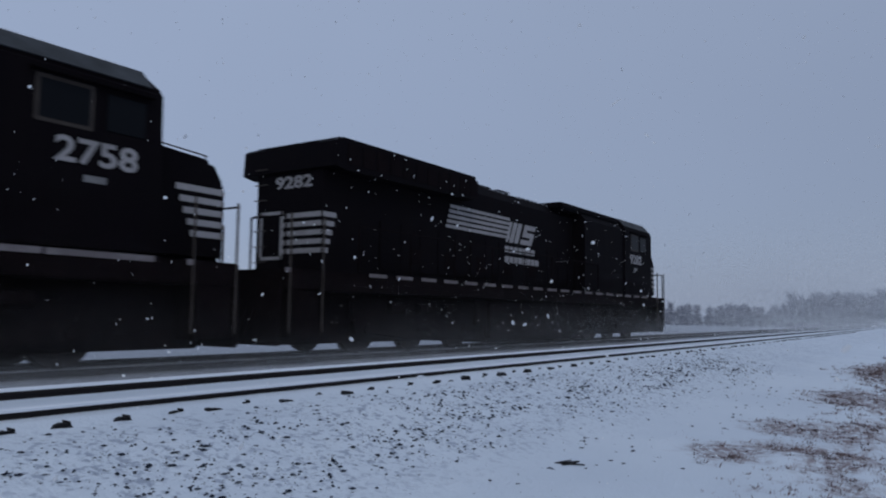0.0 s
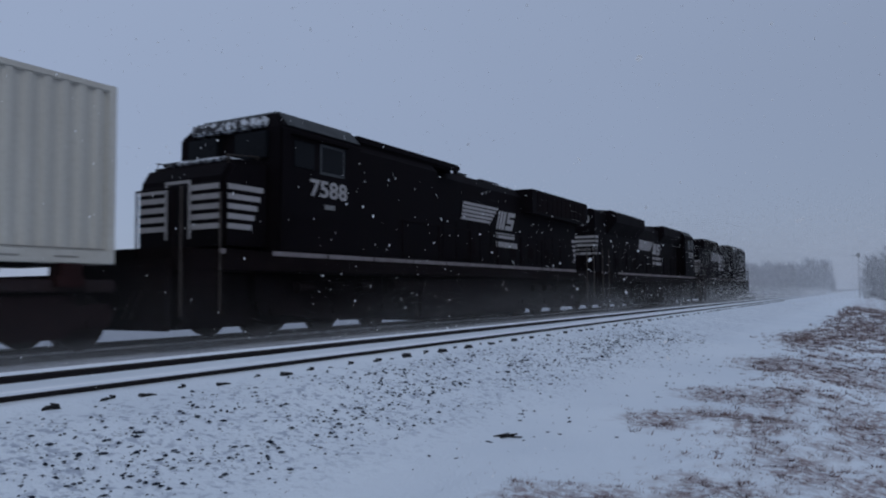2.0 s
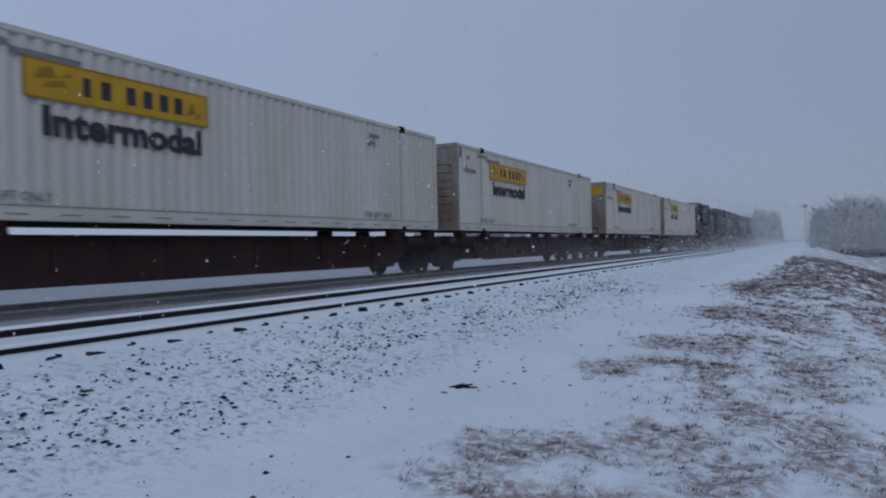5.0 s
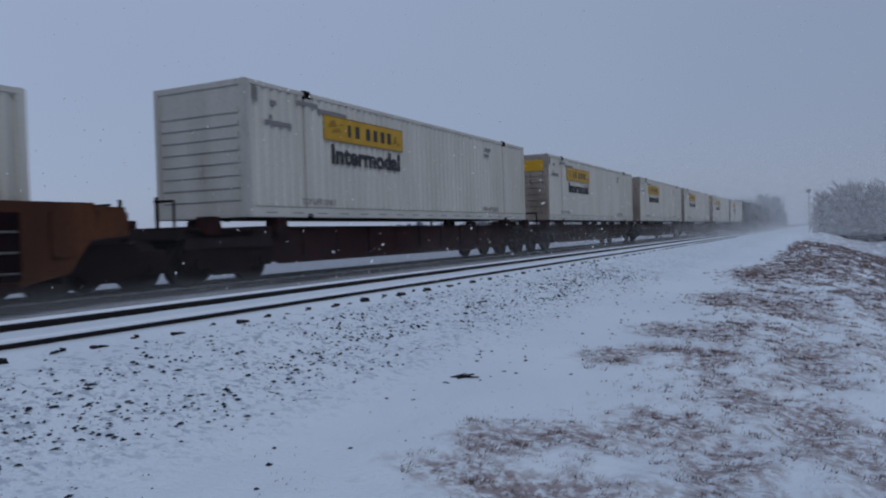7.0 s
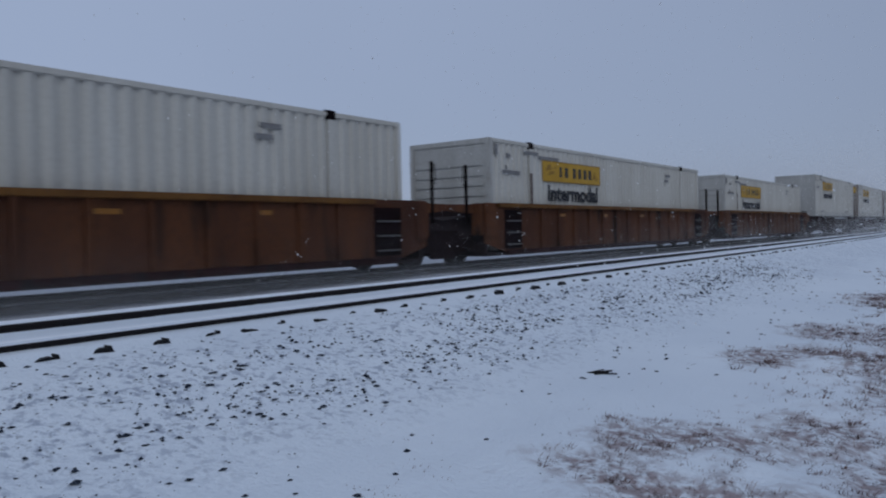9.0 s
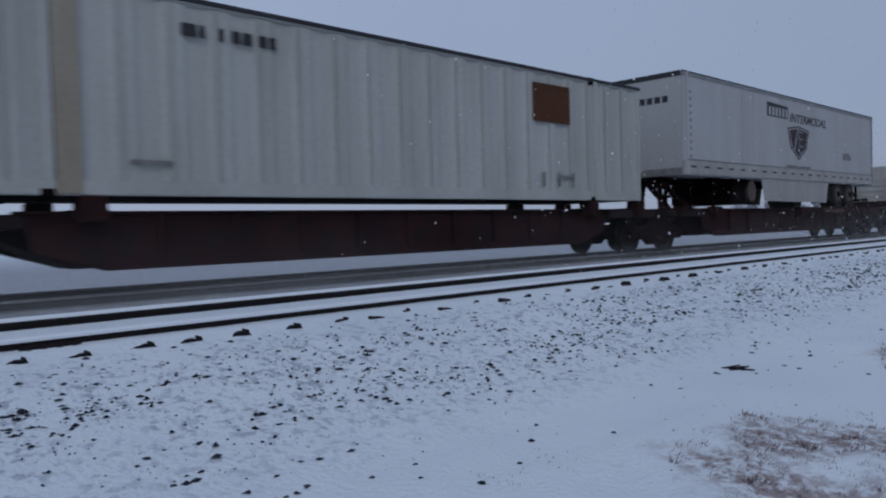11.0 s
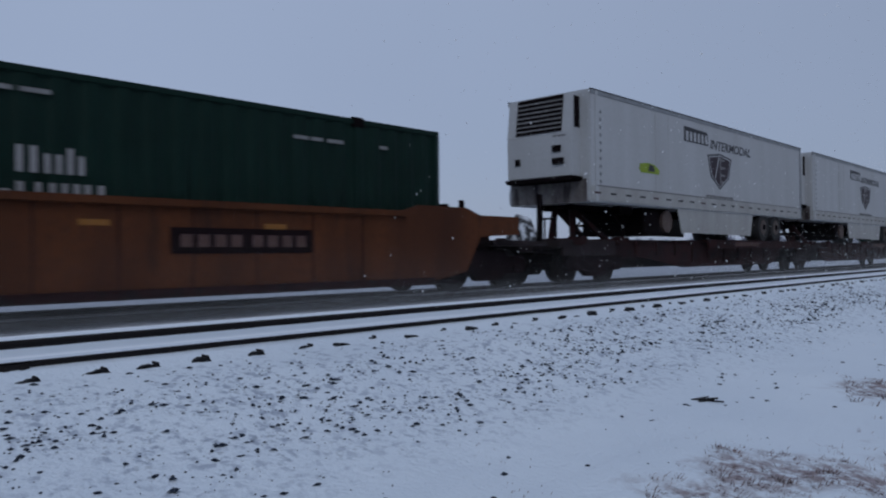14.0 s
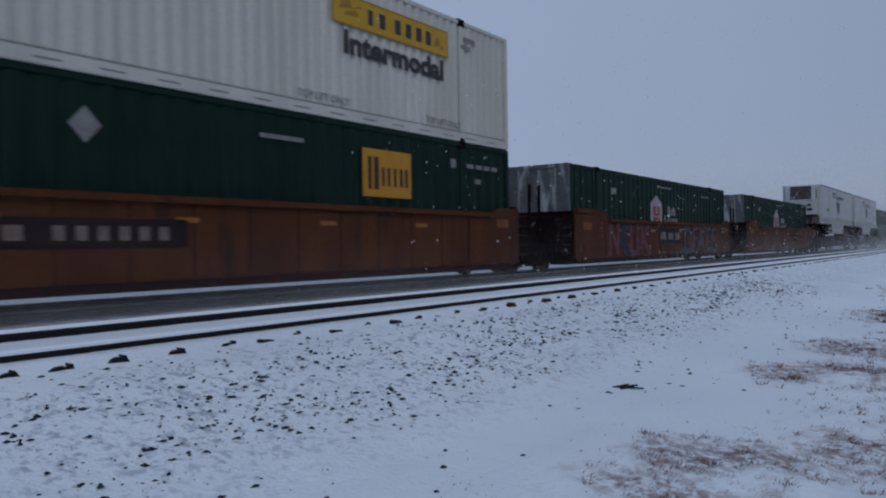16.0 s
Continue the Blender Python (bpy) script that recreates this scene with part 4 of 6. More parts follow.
def jb_marks(t, base, sign_z=1.86):
    """Yellow panel with a dark printed word as a plain shape, and the word below it; base: y where the panel begins."""
    for s in (1,):
        x = s * (CW + 0.002)

        def ys(a, b2):
            return (base + a, base + b2) if s > 0 else (base + 3.75 - b2, base + 3.75 - a)

        a, b2 = ys(0, 3.75)
        sg = part("sign_panel", box(B(), min(x, x + s * 0.012), max(x, x + s * 0.012), a, b2, sign_z, sign_z + 0.60, 0.004), M_YELLOW, t, "yellow printed sign panel")
        xx = x + s * 0.012
        for u0, u1, v0, v1 in ((0.0, 3.75, 0.0, 0.03), (0.0, 3.75, 0.57, 0.60), (0.0, 0.03, 0, 0.6), (3.72, 3.75, 0, 0.6)):
            a, b2 = ys(u0, u1)
            part("sign_border", box(B(), min(xx, xx + s * 0.004), max(xx, xx + s * 0.004), a, b2, sign_z + v0, sign_z + v1), M_YELLOWDARK, sg)
        for u0, u1, v0, v1 in ((0.18, 0.55, 0.30, 0.52), (0.30, 0.75, 0.18, 0.34), (0.55, 0.85, 0.36, 0.46), (3.2, 3.45, 0.16, 0.42), (3.38, 3.6, 0.12, 0.26)):
            a, b2 = ys(u0, u1)
            q = B()
            prism_x(q, [(a, sign_z + v0), (b2, sign_z + v0 + 0.05), (b2 - 0.08, sign_z + v1), (a + 0.1, sign_z + v1 - 0.06)], xx, xx + s * 0.004)
            part("sign_emblem", q, M_YELLOWDARK, sg)
        # the maker's word as plain bars
        for k, u0 in enumerate((1.02, 1.36, 1.86, 2.22, 2.58, 2.92)):
            a, b2 = ys(u0, u0 + (0.19 if k else 0.14))
            part("sign_bar", box(B(), min(xx, xx + s * 0.004), max(xx, xx + s * 0.004), a, b2, sign_z + 0.15, sign_z + 0.45), M_INK, sg)
        letters("word", "Intermodal", 0.62, M_INK, t, x + s * 0.004, base + 0.28 if s > 0 else base + 3.55, sign_z - 0.53, 3.3, s, 0.008, 0.0, 0.022)
        # stencilled data, too small to read
        for u0, u1, z in ((-1.9, -1.7, 2.42), (-1.95, -1.85, 2.1), (-2.1, -1.2, 1.98), (-1.0, -0.2, 2.55), (-0.2, 1.0, 2.46), (9.6, 10.1, 2.4), (9.5, 9.9, 2.2)) if base < -10 else ((4.4, 4.9, 2.4), (4.3, 4.7, 2.2)):
            a, b2 = ys(u0, u1)
            part("stencil", box(B(), min(x, x + s * 0.004), max(x, x + s * 0.004), a, b2, z, z + 0.10), M_GREYPRINT, t)
        for u0 in (-0.9, 9.3) if base < -10 else (-0.9, 2.9):
            letters("stencil_word", "TOP LIFT ONLY", 0.2, M_GREYPRINT, t, x + s * 0.002, base + u0 if s > 0 else base + 3.75 - u0, 0.30, 1.35, s, 0.006)
        a, b2 = ys(-2.45, -2.3)
        part("warning_patch", box(B(), min(x, x + s * 0.004), max(x, x + s * 0.004), a, b2, CH - 0.42, CH - 0.14), M_GREYPRINT, t)


JB_GROUP = "white intermodal containers"
jb = container("container", "white corrugated container with yellow sign panel and dark lettering", M_JB, M_JBEND, 0.285, 0.045, JB_GROUP)
jb_marks(jb, -13.45)
jb_y = container("container", "white corrugated container with yellow signs on side and grimy end", M_JB, M_JBEND, 0.285, 0.045, JB_GROUP, M_YELLOW)
jb_marks(jb_y, -13.45)
jb_c = container("container", "white corrugated container with clean ribbed end and yellow sign", M_JB, M_CLEANEND, 0.285, 0.045, JB_GROUP)
jb_marks(jb_c, -13.45)
jb_w = container("container", "white corrugated container with rust streak under its lifting post", M_JB, M_CLEANEND, 0.285, 0.045, JB_GROUP)
jb_marks(jb_w, -13.45)
part("rust_streak", box(B(), CW + 0.004, CW + 0.009, -14.13, -13.99, 0.5, 2.05), M_RUSTY, jb_w, "brown rust streak")
jb_m = container("container", "white corrugated container stacked on top, yellow sign forward", M_JB, M_JBEND, 0.285, 0.045, JB_GROUP)
jb_marks(jb_m, -6.42)

# on the flat spine cars
DECK = 1.36
on_train(jb, -37.1, DECK)
on_train(jb_y, -54.75, DECK)
on_train(jb_c, -128.7, DECK)
for y0, src in ((-73.8, jb), (-91.4, jb), (-109.7, jb_y)):
    on_train(copy_thing(src, pose(TRAIN_X, y0, DECK)), y0, DECK)
# in the wells
on_train(jb_w, -149.6, 0.36)
for y0 in (-169.5, -189.1):
    on_train(copy_thing(jb_w, pose(TRAIN_X, y0, 0.36)), y0, 0.36)
on_train(jb_m, -341.7, 3.27)


# a plain ribbed white container with a rusty placard
def ribbed_white():
    t = container("container", "weathered white ribbed container with a rusty square placard", M_RIBWHITE, M_JBEND, 0.72, 0.03, "intermodal containers")
    for s in (1,):
        x = s * (CW + 0.001)
        k = 0
        y = -CL + 0.9
        while y < -0.4:
            part("side_rib", box(B(), min(x, x + s * 0.02), max(x, x + s * 0.02), y - 0.02, y + 0.02, 0.22, CH - 0.12, 0.006), M_RIBWHITE, t)
            y += 0.72
        part("stained_post", box(B(), min(x, x + s * 0.022), max(x, x + s * 0.022), -13.95, -13.62, 0.02, CH - 0.02, 0.008), M_TAN, t, "rust-stained post")
        part("stained_post", box(B(), min(x, x + s * 0.022), max(x, x + s * 0.022), -2.05, -1.9, 0.02, CH - 0.02, 0.008), M_RIBWHITE, t)
        part("placard", box(B(), min(x, x + s * 0.028), max(x, x + s * 0.028), -4.3, -3.0, 1.72, 2.56, 0.006), M_RUSTSIGN, t, "rusty brown placard")
        part("top_edge", box(B(), min(x, x + s * 0.025), max(x, x + s * 0.025), -CL, 0, CH - 0.06, CH + 0.012, 0.006), M_INK, t)
        for a, b2 in ((-12.2, -11.98), (-11.92, -11.85), (-11.62, -11.55), (-11.4, -11.28), (-11.22, -11.08), (-10.95, -10.82), (-10.76, -10.66)):
            part("stencil", box(B(), min(x, x + s * 0.026), max(x, x + s * 0.026), a, b2, 2.32, 2.5), M_INK, t)
        for y in (-4.0, -3.45, -2.95):
            part("tie_bracket", box(B(), min(x, x + s * 0.03), max(x, x + s * 0.03), y, y + 0.06, 0.3, 0.62), M_GREYPRINT, t)
        part("tie_bracket", box(B(), min(x, x + s * 0.03), max(x, x + s * 0.03), -3.45, -2.9, 0.5, 0.56), M_GREYPRINT, t)
        part("step_plate", box(B(), min(x, x + s * 0.03), max(x, x + s * 0.03), -13.0, -12.4, 0.45, 0.50), M_GREYPRINT, t)
    return t


on_train(ribbed_white(), -229.3, DECK)


def green(label, emp, hub, group="dark green containers"):
    t = container("container", label, M_GREEN, M_GREEN if emp else M_DOOR, 0.42, 0.03, group)
    for s in (1,):
        x = s * (CW + 0.002)

        def ys(a, b2):
            return (a, b2) if s > 0 else (-CL - b2, -CL - a)

        def plate(name, a, b2, z0, z1, material, parent=t, lift=0.0, label=""):
            u, v = ys(a, b2)
            xx = x + s * lift
            return part(name, box(B(), min(xx, xx + s * 0.008), max(xx, xx + s * 0.008), u, v, z0, z1), material, parent, label)

        if emp:
            sg = plate("sign_panel", -5.62, -4.08, 1.45, 2.42, M_ORANGESIGN, t, 0.0, "yellow square sign with dark initials")
            for a, b2, z0, z1 in ((-5.46, -5.36, 1.60, 2.26), (-5.28, -5.14, 1.60, 2.26), (-5.04, -4.96, 1.68, 2.06), (-4.86, -4.78, 1.68, 2.06), (-4.66, -4.58, 1.68, 2.06), (-4.46, -4.37, 1.68, 2.06), (-4.29, -4.20, 1.68, 2.06)):
                plate("sign_bar", a, b2, z0, z1, M_MARK, sg, 0.008)
            u, v = ys(-11.55, -11.0)
            q = B()
            xx = x
            ym = (u + v) / 2
            prism_x(q, [(ym - 0.24, 2.18), (ym, 1.92), (ym + 0.24, 2.18), (ym, 2.44)], xx, xx + s * 0.008)
            part("diamond_mark", q, M_GREYPRINT, t)
            for a, b2, z0, z1 in ((-8.2, -7.2, 2.34, 2.42), (-2.6, -2.4, 2.25, 2.45), (-1.95, -1.65, 2.28, 2.38), (-1.55, -1.3, 2.28, 2.38), (-1.2, -0.95, 2.28, 2.38), (-0.85, -0.6, 2.28, 2.38), (-1.6, -1.35, 1.92, 2.04)):
                plate("stencil", a, b2, z0, z1, M_GREYPRINT)
            letters("stencil_word", "TOP LIFT ONLY", 0.2, M_WHITE, t, x, -13.65 if s > 0 else -CL + 13.65, 0.55, 1.3, s)
            letters("stencil_word", "TOP LIFT ONLY", 0.2, M_WHITE, t, x, -3.25 if s > 0 else -CL + 3.25, 0.55, 1.3, s)
            letters("size_mark", "53", 0.24, M_WHITE, t, x, -15.0 if s > 0 else -CL + 15.0, 1.98, 0.3, s)
        if hub:
            u, v = ys(-9.48, -8.29)
            q = B()
            prism_x(q, [(u, 0.9), (v, 0.9), (v, 1.92), (u + 0.55 * (v - u), 2.21), (u + 0.45 * (v - u), 2.21), (u, 1.92)], x, x + s * 0.008)
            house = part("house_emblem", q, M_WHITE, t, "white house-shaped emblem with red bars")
            for a, b2, z0, z1 in ((-9.20, -9.10, 1.0, 1.42), (-9.20, -9.10, 1.46, 1.82), (-9.05, -8.96, 1.0, 1.42), (-9.05, -8.96, 1.52, 1.82), (-8.78, -8.69, 1.0, 1.42), (-8.78, -8.69, 1.52, 1.82), (-8.62, -8.55, 1.0, 1.42), (-8.62, -8.55, 1.46, 1.82), (-9.05, -8.69, 1.33, 1.42), (-9.05, -8.69, 1.46, 1.54)):
                plate("emblem_bar", a, b2, z0, z1, M_RED, house, 0.008)
            # two words of a company's name as plain bars
            for a, b2, z0, z1 in ((-7.66, -7.59, 1.52, 1.86), (-7.50, -7.42, 1.52, 1.86), (-7.33, -7.26, 1.52, 1.77), (-7.19, -7.12, 1.52, 1.77), (-7.05, -6.98, 1.52, 1.86), (-6.91, -6.84, 1.52, 1.77), (-8.02, -7.93, 1.13, 1.50), (-7.86, -7.73, 1.13, 1.30), (-7.66, -7.58, 1.13, 1.40), (-7.44, -7.37, 1.13, 1.40), (-7.27, -7.20, 1.13, 1.40), (-7.12, -7.05, 1.13, 1.40), (-6.97, -6.90, 1.13, 1.40), (-6.83, -6.76, 1.13, 1.40), (-6.66, -6.58, 1.13, 1.40)):
                plate("lettering_bar", a, b2, z0, z1, M_WHITE)
            for a, b2 in ((-8.79, -8.5), (-8.46, -8.1), (-8.0, -7.7), (-7.62, -7.25), (-3.5, -3.2), (-3.15, -2.9), (-2.8, -2.45), (-1.6, -1.4)):
                plate("stencil", a, b2, 2.53 if a < -5 else 2.38, 2.59 if a < -5 else 2.44, M_GREYPRINT)
            plate("warning_patch", -13.0, -12.6, 2.1, 2.3, M_GREYPRINT)
    # door bars on the trailing end
    if hub:
        for x in (-0.9, -0.35, 0.35, 0.9):
            part("lock_bar", bar(B(), (x, -CL - 0.02, 0.15), (x, -CL - 0.02, CH - 0.15), 0.025), M_GALV, t)
        for x in (-0.62, 0.62):
            part("door_panel", box(B(), x - 0.56, x + 0.56, -CL - 0.012, -CL + 0.02, 0.2, CH - 0.18, 0.01), M_DOOR, t, "frosted grimy door panel")
    return t


emp = green("dark green container with yellow square sign and white stencils", True, False)
on_train(emp, -246.7, DECK)
on_train(copy_thing(emp, pose(TRAIN_X, -341.7, 0.38)), -341.7, 0.38)
hub = green("dark green container with white house emblem and frosted doors", False, True)
on_train(hub, -302.7, 0.36)
on_train(copy_thing(hub, pose(TRAIN_X, -322.2, 0.36)), -322.2, 0.36)


# ---------------------------------------------------------------- truck trailers riding on the spine cars
def trailer(label, reefer=True, lime=True, CL=16.15, leg=-13.4):
    t = thing("semi_trailer", label, "semi-trailer", "white refrigerated trailers")
    z0, z1 = 2.10, 4.98
    part("body", box(B(), -CW, CW, -CL, 0, z0, z1, 0.03), M_TRAILER, t)
    for s in (-1, 1):
        x = s * CW
        part("lower_panel", box(B(), min(x, x + s * 0.014), max(x, x + s * 0.014), -CL + 0.02, -0.02, z0 + 0.04, z0 + 0.42, 0.004), M_SKIRT, t)
        part("seam_strip", box(B(), min(x, x + s * 0.022), max(x, x + s * 0.022), -CL + 0.3, -0.02, z0 + 0.42, z0 + 0.45), M_GREYPRINT, t)
        part("top_rail", box(B(), min(x, x + s * 0.016), max(x, x + s * 0.016), -CL, 0, z1 - 0.12, z1 + 0.01, 0.006), M_GALV, t)
        part("top_edge", box(B(), min(x, x + s * 0.024), max(x, x + s * 0.024), -CL, 0, z1 - 0.015, z1 + 0.015), M_INK, t)
        for y in (-0.09, -CL + 0.3):
            part("corner_post", box(B(), min(x, x + s * 0.018), max(x, x + s * 0.018), y - 0.07, y + 0.07, z0, z1, 0.006), M_GALV if y > -1 else M_TRAILER, t)
        for k in range(20):
            y = -0.55 - 0.78 * k
            part("reflector", box(B(), min(x, x + s * 0.02), max(x, x + s * 0.02), y - 0.3, y, z0 + 0.22, z0 + 0.27), M_MARK if k % 4 == 3 else M_INK, t)
        for k in range(10):
            part("rivet_plate", box(B(), min(x, x + s * 0.02), max(x, x + s * 0.02), -CL + 0.46, -CL + 0.52, z0 + 0.5 + 0.2 * k, z0 + 0.58 + 0.2 * k), M_GALV, t)
        for y in (-12.4, -11.6):
            part("skin_seam", box(B(), min(x, x + s * 0.003), max(x, x + s * 0.003), y, y + 0.02, z0 + 0.5, z1 - 0.15), M_SKIRT, t)

        def ys(a, b2):
            return (a, b2) if s > 0 else (-CL - b2, -CL - a)

        if s > 0:
            # company's name as a dark block with pale strokes, then the plain word
            a, b2 = ys(-10.55, -8.85)
            q = B()
            prism_x(q, [(a, 4.2), (b2, 4.2), (b2, 4.56), (b2 - 0.1, 4.62), (a, 4.66)], x, x + s * 0.008)
            blk = part("name_block", q, M_INK, t, "dark block with pale strokes")
            for k in range(6):
                a, b2 = ys(-10.42 + 0.27 * k, -10.27 + 0.27 * k)
                xx = x + s * 0.008
                part("name_stroke", box(B(), min(xx, xx + s * 0.005), max(xx, xx + s * 0.005), a, b2, 4.24, 4.52), M_TRAILER, blk)
            letters("word", "INTERMODAL", 0.42, M_INK, t, x + s * 0.003, -8.72 if s > 0 else -CL + 8.72, 4.14, 3.4, s, 0.008, 0.25, 0.006)
            # shield
            a, b2 = ys(-8.95, -6.95)
            ym = (a + b2) / 2
            q = B()
            prism_x(q, [(ym - 0.72, 3.25), (ym, 2.85), (ym + 0.72, 3.25), (ym + 0.95, 3.92), (ym, 4.04), (ym - 0.95, 3.92)], x, x + s * 0.008)
            sh = part("shield_emblem", q, M_INK, t, "dark shield emblem with pale bars")
            for k_, paint_, lift in ((0.90, M_TRAILER, 0.010), (0.84, M_MAROON, 0.0125)):
                q = B()
                prism_x(q, [(ym + k_ * u, 3.47 + k_ * (v - 3.47)) for u, v in ((-0.72, 3.25), (0, 2.85), (0.72, 3.25), (0.95, 3.92), (0, 4.04), (-0.95, 3.92))], x, x + s * lift)
                part("shield_inlay", q, paint_, sh)
            xx = x + s * 0.0125
            q = B()
            prism_x(q, [(ym - 0.42, 3.2), (ym - 0.36, 3.2), (ym - 0.05, 3.92), (ym - 0.11, 3.92)], xx, xx + s * 0.005)
            part("emblem_bar", q, M_TRAILER, sh)
            for u0, u1, v0, v1 in ((0.0, 0.06, 3.05, 3.92), (0.06, 0.4, 3.30, 3.36), (0.06, 0.4, 3.55, 3.61), (0.06, 0.36, 3.80, 3.86), (0.06, 0.3, 3.08, 3.14)):
                part("emblem_bar", box(B(), min(xx, xx + s * 0.005), max(xx, xx + s * 0.005), ym + u0, ym + u1, v0, v1), M_GREYPRINT, sh)
            a, b2 = ys(-13.35, -12.15) if lime else ys(-3.6, -2.6)
            q = B()
            prism_x(q, [(a, 3.1), (a + 0.1, 3.04), (b2 - 0.05, 3.04), (b2, 3.16), (b2 - 0.25, 3.28), (b2 - 0.55, 3.33), (a + 0.45, 3.33), (a + 0.05, 3.28)], x, x + s * 0.008)
            part("lime_emblem" if lime else "oval_print", q, M_LIME if lime else M_GREYPRINT, t, "lime oval emblem" if lime else "")
            if lime:
                q = B()
                prism_x(q, [(a + 0.5, 3.1), (b2 - 0.3, 3.1), (b2 - 0.35, 3.26), (a + 0.6, 3.29)], x + s * 0.008, x + s * 0.013)
                part("emblem_shade", q, M_INK, t)
            for k in range(9):
                a, b2 = ys(-9.0 + 0.24 * k, -8.82 + 0.24 * k)
                part("stencil", box(B(), min(x, x + s * 0.02), max(x, x + s * 0.02), a, b2, 2.56, 2.64), M_GREYPRINT, t)
        # skirt, wheels, gear
        xs_ = s * (CW - 0.03)
        q = B()
        prism_x(q, [(-10.95, 2.10), (-10.7, 1.40), (-5.3, 1.36), (-5.05, 2.10)], xs_, xs_ - s * 0.03)
        part("side_skirt", q, M_SKIRT, t, "pale grey side skirt panel")
        for y in (-4.05, -2.8):
            w = thing("wheel", "", "")
            w.parent = t
            part("tyre", disc_x(B(), s * 0.72, s * 1.27, y, 1.70, 0.50, 28), M_TYRE, w, smooth=True)
            part("rim", disc_x(B(), s * 1.22, s * 1.275, y, 1.70, 0.27, 20), M_RUSTY, w)
            for q in range(8):
                part("wheel_nut", disc_x(B(), s * 1.27, s * 1.30, y + 0.17 * math.cos(q * 0.785), 1.70 + 0.17 * math.sin(q * 0.785), 0.022, 6), M_RIM, w)
            part("hub", disc_x(B(), s * 1.27, s * 1.32, y, 1.70, 0.10, 12), M_UNDER, w)
        lg = B()
        bar(lg, (s * 0.8, leg, 1.22), (s * 0.8, leg, 2.1), 0.06, 8)
        part("landing_leg", lg, M_UNDER, t)
        part("landing_foot", box(B(), s * 0.68, s * 0.92, leg - 0.15, leg + 0.15, 1.17, 1.23), M_UNDER, t)
        part("leg_brace", bar(B(), (s * 0.8, leg, 1.5), (s * 0.75, leg - 0.8, 2.1), 0.03), M_UNDER, t)
        part("leg_brace", bar(B(), (s * 0.8, leg, 1.5), (s * 0.75, leg + 0.7, 2.1), 0.03), M_UNDER, t)
        part("leg_bracket", box(B(), s * 0.74, s * 0.98, leg - 0.45, leg + 0.25, 1.86, 2.1, 0.01), M_UNDER, t)
        part("crossmember_rail", box(B(), s * 0.4, s * 0.5, -15.6, -1.0, 1.95, 2.10), M_UNDER, t)
        part("undercarriage", box(B(), s * 0.35, s * 0.55, -5.2, -2.0, 1.6, 2.0), M_UNDER, t)
        part("bumper_post", beam(B(), (s * 0.7, -0.25, 2.1), (s * 0.7, -0.12, 1.5), 0.07, 0.07), M_UNDER, t)
        part("bumper_brace", beam(B(), (s * 0.7, -0.9, 2.1), (s * 0.7, -0.15, 1.55), 0.05, 0.05), M_UNDER, t)
    part("leg_cross_brace", bar(B(), (-0.8, leg, 1.6), (0.8, leg, 1.6), 0.035), M_UNDER, t)
    part("bumper", box(B(), -1.15, 1.15, -0.18, -0.08, 1.45, 1.56, 0.01), M_UNDER, t)
    part("fuel_tank", disc_x(B(), -1.0, 1.1, -11.3, 1.72, 0.33, 24), M_RUSTY, t, "round-ended metal fuel tank")
    part("tank_bracket", box(B(), -1.05, 1.02, max(-12.6, leg + 0.3), -11.0, 1.3, 2.1, 0.03), M_UNDER, t)
    part("axle", bar(B(), (-1.1, -4.05, 1.7), (1.1, -4.05, 1.7), 0.07), M_UNDER, t)
    part("axle", bar(B(), (-1.1, -2.8, 1.7), (1.1, -2.8, 1.7), 0.07), M_UNDER, t)
    if reefer:
        # cooling unit on the trailing end
        cu = thing("cooling_unit", "white cooling unit with dark grille", "")
        cu.parent = t
        q = B()
        prism_x(q, [(-CL, 2.72), (-CL - 0.4, 2.78), (-CL - 0.42, 3.9), (-CL - 0.3, 4.85), (-CL, 4.9)], -1.02, 1.02)
        part("housing", q, M_TRAILER, cu)
        q = B()
        prism_x(q, [(-CL - 0.425, 3.92), (-CL - 0.30, 4.86), (-CL - 0.32, 4.87), (-CL - 0.445, 3.92)], -0.72, 0.72)
        part("grille", q, M_UNDER, cu)
        for k in range(7):
            z = 4.0 + 0.12 * k
            yy = -CL - 0.435 + 0.128 * (z - 3.9)
            part("slat", box(B(), -0.7, 0.7, yy - 0.015, yy, z, z + 0.035), M_GREYPRINT, cu)
        part("side_grille", box(B(), 1.02, 1.03, -CL - 0.3, -CL - 0.05, 4.0, 4.8), M_UNDER, cu)
        for z in (3.08, 3.40):
            part("control_box", box(B(), 0.45, 0.78 if z < 3.2 else 0.70, -CL - 0.46, -CL - 0.41, z, z + 0.16), M_UNDER, cu)
        part("control_box", box(B(), -0.75, -0.6, -CL - 0.45, -CL - 0.41, 3.14, 3.3), M_UNDER, cu)
        part("cooling_label", box(B(), 0.45, 0.85, -CL - 0.425, -CL - 0.415, 3.78, 3.83), M_GREYPRINT, cu)
        shelf = B()
        prism_y(shelf, [(-1.1, 2.70), (-1.02, 2.64), (1.02, 2.64), (1.1, 2.70), (1.1, 2.76), (-1.1, 2.76)], -CL - 0.46, -CL)
        bmesh.ops.bevel(shelf, geom=shelf.edges[:], offset=0.025, segments=2, affect="EDGES", clamp_overlap=True)
        part("drip_shelf", shelf, M_UNDER, cu)
    else:
        part("end_frame", box(B(), -CW, CW, -CL - 0.03, -CL, z0, z1, 0.01), M_TRAILER, t)
        part("end_header", box(B(), -CW, CW, -CL - 0.045, -CL - 0.03, z1 - 0.14, z1), M_INK, t)
